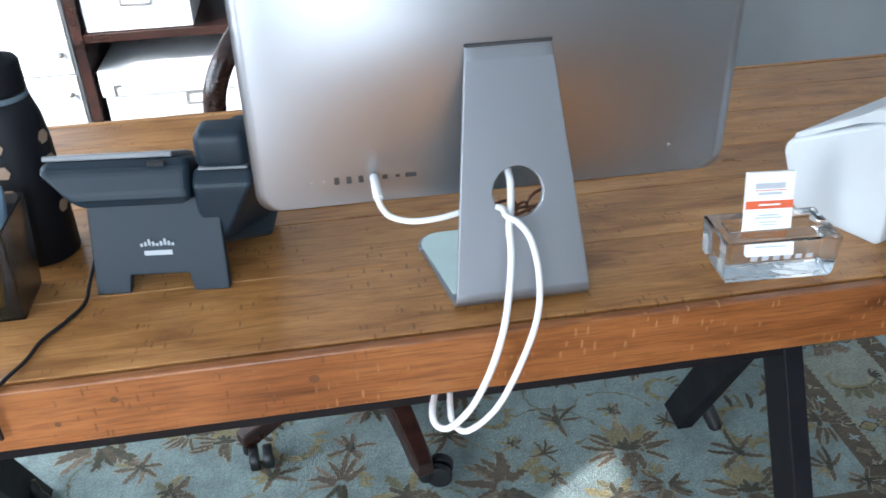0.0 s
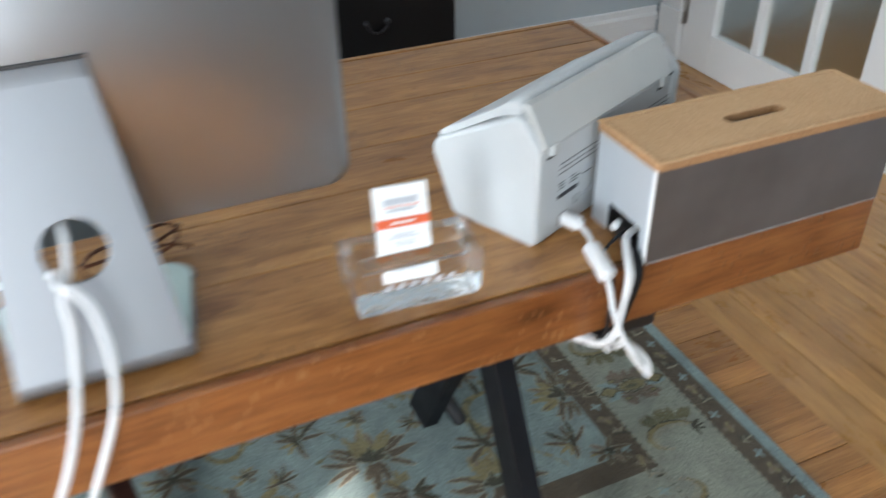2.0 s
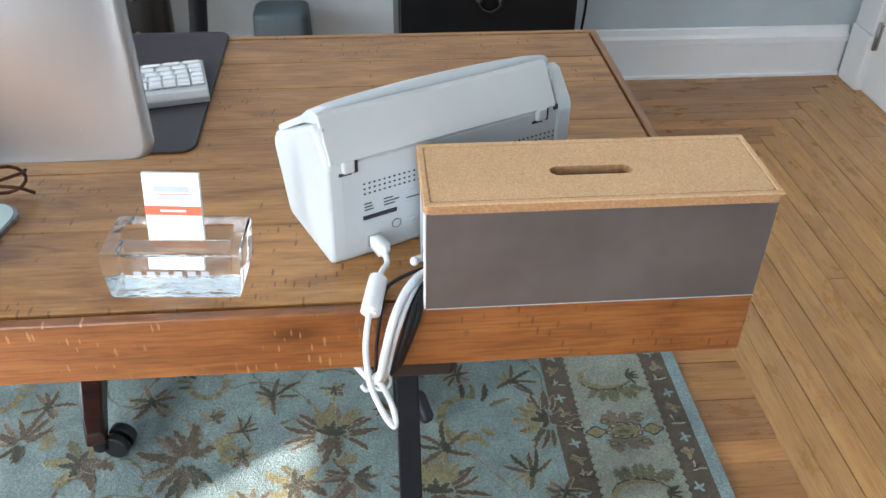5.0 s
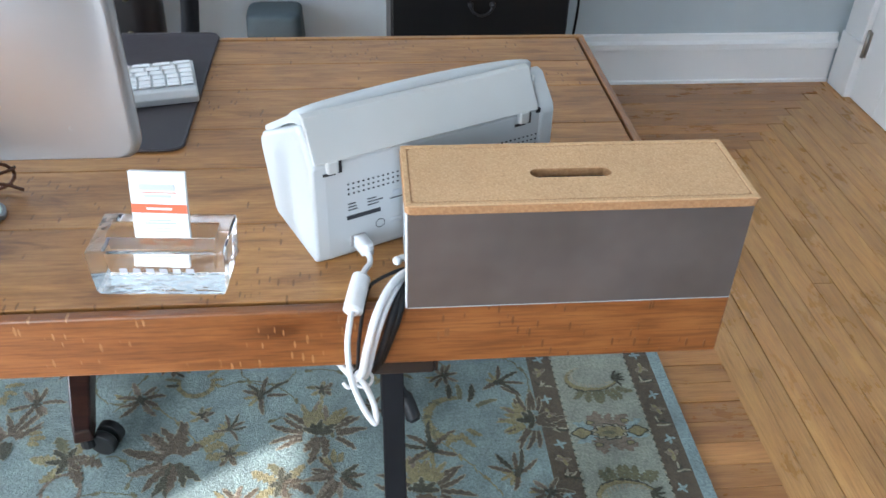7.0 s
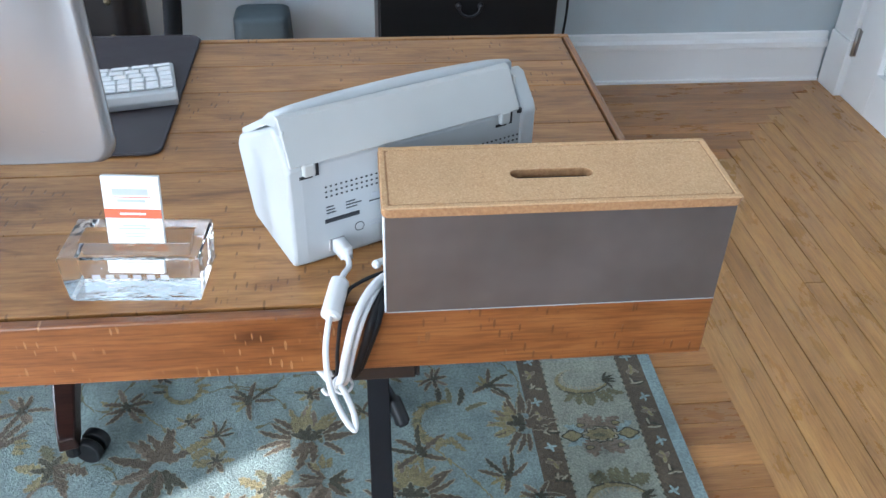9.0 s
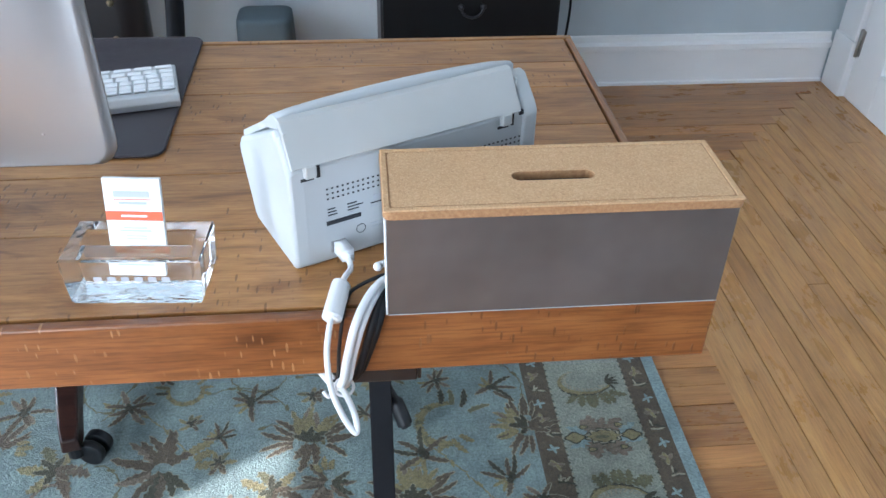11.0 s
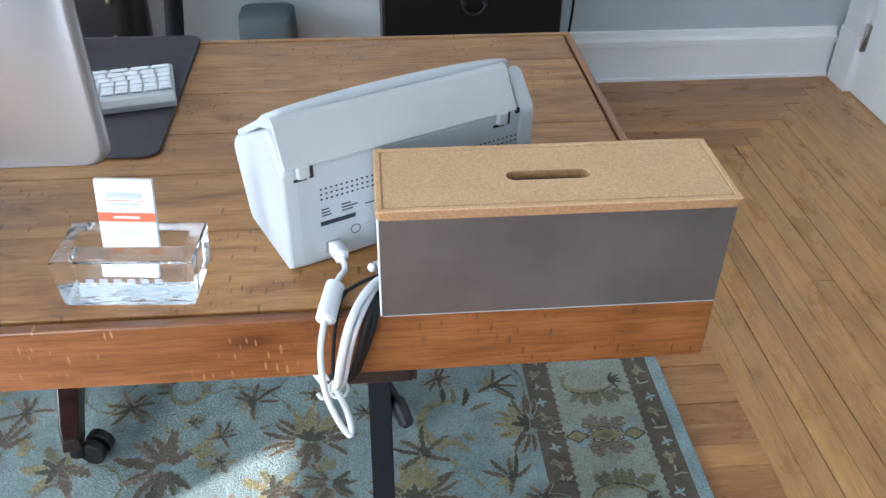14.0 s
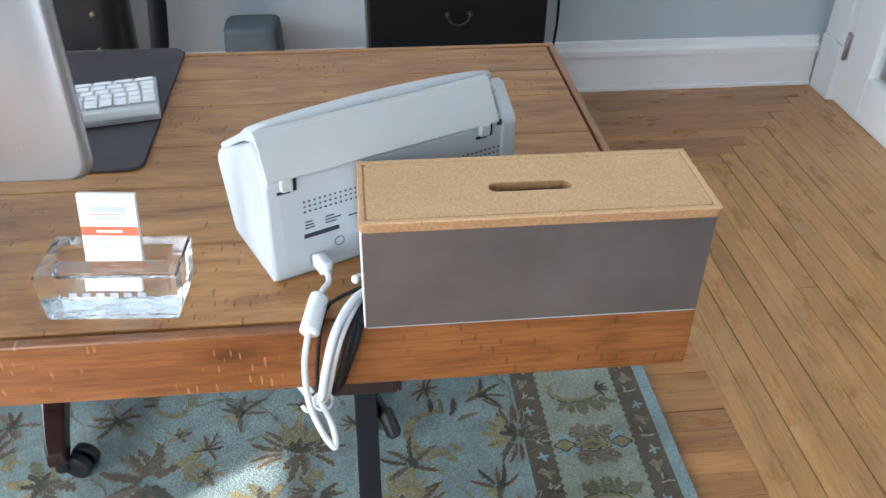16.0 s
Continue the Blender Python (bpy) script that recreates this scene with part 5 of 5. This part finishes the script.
# ---- desk chair ----
chair = thing("desk_chair", pose(-0.970, 0.825, RZ + 0.0015), "black leather swivel chair on a dark five-star base", "chair")
part("column", lathe([(0.035, 0.085), (0.035, 0.14), (0.025, 0.15), (0.025, 0.40)], 20), STEEL, chair)
for k in range(5):
    a = radians(-77 + 72 * k)
    M = Matrix.Rotation(a, 4, "Z")
    bm = bmesh.new()
    sec = []
    for r, w, z0, z1 in ((0.0, 0.034, 0.085, 0.150), (0.10, 0.030, 0.090, 0.140), (0.25, 0.024, 0.068, 0.105), (0.305, 0.022, 0.050, 0.088), (0.335, 0.018, 0.048, 0.078)):
        sec.append([bm.verts.new(M @ Vector((r, y, z))) for y, z in ((-w, z0), (w, z0), (w * 0.8, z1), (-w * 0.8, z1))])
    for p, q in zip(sec, sec[1:]):
        for i in range(4):
            bm.faces.new((p[i], p[(i + 1) % 4], q[(i + 1) % 4], q[i]))
    bm.faces.new(sec[0])
    bm.faces.new(sec[-1][::-1])
    bmesh.ops.recalc_face_normals(bm, faces=bm.faces)
    spoke = bevelled(part("spoke", bm, MAHOGANY, chair, "dark wooden spoke"), 0.004)
    bm = bmesh.new()
    for off in (-0.014, 0.014):
        g = bmesh.ops.create_cone(bm, cap_ends=True, segments=20, radius1=0.026, radius2=0.026, depth=0.018, matrix=M @ Matrix.Translation((0.312, 0.036, 0.027)) @ Matrix.Rotation(radians(62), 4, "Z") @ Matrix.Translation((0.0, off, 0)) @ Matrix.Rotation(radians(90), 4, "X"))
    for f in bm.faces:
        f.smooth = len(f.verts) == 4
    bmesh.ops.create_cone(bm, cap_ends=True, segments=12, radius1=0.016, radius2=0.014, depth=0.035, matrix=M @ Matrix.Translation((0.318, 0.004, 0.042)))
    bevelled(part("caster", bm, BLACK_PLASTIC, spoke, "black twin-wheel caster"), 0.003)
bm = one_box(-0.27, 0.27, -0.25, 0.27, 0.40, 0.51, 0.045, 4)
for f in bm.faces:
    f.smooth = True
part("seat", bm, LEATHER, chair, "padded leather seat")
bm = bmesh.new()
box(bm, -0.15, 0.215, 0.20, 0.32, 0.50, 1.12, 0.05, 4)
for v in bm.verts:
    v.co.y += 0.10 * (v.co.z - 0.5) - 0.25 * v.co.x ** 2
for f in bm.faces:
    f.smooth = True
part("backrest", bm, LEATHER, chair, "tall padded leather backrest")
part("armrest", tube([(-0.183, 0.22, 0.80), (-0.208, 0.09, 0.79), (-0.233, 0.06, 0.75), (-0.246, 0.05, 0.70), (-0.248, 0.05, 0.60), (-0.240, 0.0, 0.47)], 0.022, 12, 6), MAHOGANY, chair, "curved dark wooden armrest")
part("back_post", tube([(0.255, 0.12, 0.45), (0.285, 0.13, 0.62), (0.300, 0.15, 0.80), (0.300, 0.19, 1.10)], 0.017, 12, 6), STEEL, chair, "dark post of the chair frame")
part("back_post", tube([(0.0, 0.26, 1.13), (0.16, 0.24, 1.13), (0.27, 0.21, 1.12), (0.300, 0.19, 1.09)], 0.017, 12, 6), STEEL, chair, "dark top rail of the chair frame")
for i in range(7):
    for s in (-1, 1):
        bm = bmesh.new()
        z = 0.56 + i * 0.07
        x = 0.03 + s * 0.13
        bmesh.ops.create_uvsphere(bm, u_segments=8, v_segments=6, radius=0.007, matrix=Matrix.Translation((x, 0.198 + 0.10 * (z - 0.5) - 0.25 * x * x, z)))
        part("stud", bm, BRASS, chair, "dark brass stud")

# ---- black cabinet against the back wall ----
cab = thing("cabinet", pose(-0.280, 1.61, 0), "black painted drawer cabinet with ring pulls", "cabinet")
CWID, CDEP, CHT = 0.492, 0.49, 1.05
part("body", one_box(0.0, CWID, 0.018, CDEP, 0.0, CHT, 0.003), plain("black_cabinet_side", (0.022, 0.022, 0.024), 0.4), cab)
for j in range(3):
    z0 = 0.07 + j * 0.325
    dr = part("drawer", one_box(0.006, CWID - 0.006, 0.0, 0.019, z0, z0 + 0.315, 0.003), CABINET_BLACK, cab)
    zc = z0 + 0.315 * 0.72 if j else z0 + 0.29
    zc = z0 + 0.16 if j != 1 else 0.455 + 0.03
    bm = tube([(CWID / 2 + 0.030 * math.cos(a), -0.010, zc + 0.028 * math.sin(a)) for a in np.linspace(math.pi, 2 * math.pi, 13)], 0.0035, 8, 0)
    for s in (-1, 1):
        bmesh.ops.create_uvsphere(bm, u_segments=10, v_segments=8, radius=0.0085, matrix=Matrix.Translation((CWID / 2 + s * 0.030, -0.006, zc)))
    part("ring_pull", bm, plain("dark_pewter", (0.035, 0.035, 0.038), 0.35, 0.7), dr, "dark metal ring pull")
solo("wall_cord", tube([(0.345, WALL_Y - 0.03, 0.62), (0.352, WALL_Y - 0.03, 0.45), (0.362, WALL_Y - 0.034, 0.30), (0.352, WALL_Y - 0.04, 0.17), (0.335, WALL_Y - 0.05, 0.06), (0.33, WALL_Y - 0.06, 0.006)], 0.0045), BLACK_CABLE, "black cord hanging down the wall beside the cabinet", "cable")

# ---- waste bin ----
waste = thing("waste_bin", pose(-0.630, 1.985, 0), "blue-grey plastic waste bin against the wall", "waste bin")
bm = bmesh.new()
rings = []
for hx, hy, z in ((0.098, 0.080, 0.0), (0.084, 0.072, 0.322), (0.083, 0.071, 0.332), (0.076, 0.064, 0.338), (0.060, 0.050, 0.341), (0.030, 0.025, 0.342)):
    loop = []
    for k in range(28):
        a = 2 * math.pi * k / 28
        c, s = math.cos(a), math.sin(a)
        loop.append(bm.verts.new((hx * math.copysign(abs(c) ** 0.35, c), hy * math.copysign(abs(s) ** 0.35, s), z)))
    rings.append(loop)
for a, b in zip(rings, rings[1:]):
    for k in range(28):
        bm.faces.new((a[k], a[(k + 1) % 28], b[(k + 1) % 28], b[k])).smooth = True
bm.faces.new(rings[0][::-1])
bm.faces.new(rings[-1])
part("bin_wall", bm, BIN, waste)

# ---- bookcase with white storage boxes ----
case = thing("bookcase", pose(-1.675, 1.765, 0), "dark mahogany bookcase filled with white boxes", "bookcase")
BW, BHH, BDP = 0.66, 1.45, 0.335
for x in (0.0, BW - 0.028):
    part("upright", one_box(x, x + 0.028, 0.0, BDP, 0.0, BHH, 0.002), MAHOGANY, case)
for z in (0.06, 0.578, 1.02, BHH):
    part("shelf", one_box(0.0285, BW - 0.0285, 0.004, BDP - 0.01, z, z + 0.024, 0.0015), MAHOGANY, case)
part("back_panel", one_box(0.0, BW, BDP, BDP + 0.008, 0.0, BHH), MAHOGANY, case)
white_cab = thing("white_cabinet", pose(-2.30, 1.765, 0), "white painted cabinet with small dark knobs", "cabinet")
part("body", one_box(0.0, 0.615, 0.018, 0.335, 0.0, 1.10, 0.003), BOX_WHITE, white_cab)
for k, (z0, z1) in enumerate(((0.02, 0.49), (0.496, 1.08))):
    d = part("door", one_box(0.004, 0.611, 0.0, 0.0175, z0, z1, 0.003), BOX_WHITE, white_cab)
    z = (0.44, 0.555)[k]
    bm = bmesh.new()
    bmesh.ops.create_uvsphere(bm, u_segments=12, v_segments=8, radius=0.009, matrix=Matrix.Translation((0.588, -0.014, z)))
    tube([(0.588, 0.0, z), (0.588, -0.012, z)], 0.005, 8, 3, bm)
    part("knob", bm, NICKEL, d, "small dark metal knob")


def storage_box(x, z, w, h, label, lid_h, mark_z):
    """A lidded card box with a metal label frame and a small corner clip."""
    b = thing("storage_box", pose(-1.675 + x, 1.780, z), label, "storage box", "white boxes on the shelves")
    part("body", one_box(0, w, 0, 0.27, 0.0, h - lid_h, 0.003), BOX_WHITE, b)
    part("lid", one_box(-0.006, w + 0.006, -0.007, 0.276, h - lid_h + 0.001, h, 0.003), BOX_WHITE, b)
    bm = bmesh.new()
    c = w / 2
    for a0, a1, z0, z1 in ((-0.042, 0.042, 0, 0.005), (-0.042, 0.042, 0.034, 0.037), (-0.042, -0.038, 0.005, 0.034), (0.038, 0.042, 0.005, 0.034)):
        box(bm, c + a0, c + a1, -0.006, -0.001, mark_z + z0, mark_z + z1, 0.001, 1)
    part("label_holder", bm, NICKEL, b, "metal label holder")
    bm = bmesh.new()
    box(bm, 0.030, 0.036, -0.012, -0.0072, h - lid_h + 0.004, h - lid_h + 0.036, 0.001, 1)
    box(bm, 0.036, 0.052, -0.011, -0.0072, h - lid_h + 0.030, h - lid_h + 0.036, 0.001, 1)
    part("corner_clip", bm, NICKEL, b, "small metal corner clip")
    return b


storage_box(0.040, 0.604, 0.29, 0.24, "white storage box with a metal label holder", 0.05, 0.068)
storage_box(0.046, 0.085, 0.535, 0.410, "large white lidded storage box on the lower shelf", 0.080, 0.290)

# ---- floor strips, last ----
rng = random.Random(11)
SW_ = 0.0555
shared = {}


def strip_mesh(length, along, slack):
    key = (round(length, 2), along, slack)
    if key not in shared:
        l, w = key[0] - 0.0018, SW_ - slack
        bm = one_box(0, w, 0, l, -0.012, 0.0, 0.0004, 1) if along == "y" else one_box(0, l, 0, w, -0.012, 0.0, 0.0007, 1)
        me = bpy.data.meshes.new("floor_strip")
        bm.to_mesh(me)
        bm.free()
        me.materials.append(OAK_Y if along == "y" else OAK_X)
        shared[key] = me
    return shared[key]


def strip(x, y, length, along, slack=0.0007):
    ob = new("floor_strip", strip_mesh(length, along, slack))
    ob.parent = floor
    ob.location = (x, y, 0)


def lay(a0, a1, put, first=None):
    a = a0
    while a < a1 - 0.005:
        l = min(round(rng.uniform(0.9, 2.2), 1) if a > a0 or first is None else first, a1 - a)
        if a1 - a - l < 0.2:
            l = a1 - a
        put(a, l)
        a += l


rest = bmesh.new()


def far_strip(x0, x1, y0, y1, mat):
    box(rest, x0, x1 - 0.001, y0, y1 - 0.001, -0.012, 0.0, mat=mat)


X0F = 0.416
n_y = int((WALL_X + 0.03 - X0F) / SW_) + 1
for i in range(n_y):
    x = X0F + i * SW_
    top = min(WALL_Y, round(1.195 + (i + 1) * SW_, 3))
    lay(-0.1375, top, lambda a, l: strip(x, a, l, "y", 0.0026 if i in (1, 3, 6, 7, 10) else 0.0007))
    far_strip(x, x + SW_, FRONT_Y, -0.1375, 0)
rows_x = int((WALL_Y + 0.14) / SW_) + 1
for j in range(rows_x):
    y = -0.1375 + j * SW_
    if y > WALL_Y:
        break
    end = X0F if y < 1.195 else min(WALL_X + 0.03, X0F + round((y - 1.195) / SW_) * SW_)
    lay(0.05, end, lambda a, l: strip(a, y, l, "x", 0.0026 if j in (5, 12, 14, 19, 24, 31, 34) else 0.0007), round(rng.uniform(0.12, 0.36), 2))
    far_strip(LEFT_X, 0.05, y, y + SW_, 1)
j = 1
while -0.1375 - j * SW_ > FRONT_Y - SW_:
    y = -0.1375 - j * SW_
    far_strip(LEFT_X, X0F, y, y + SW_, 1)
    j += 1
box(rest, WALL_X + 0.03, 2.5, FRONT_Y, WALL_Y, -0.012, -0.001, mat=0)
tagged(part("far_strips", rest, [OAK_Y, OAK_X], floor), kind="stuff")
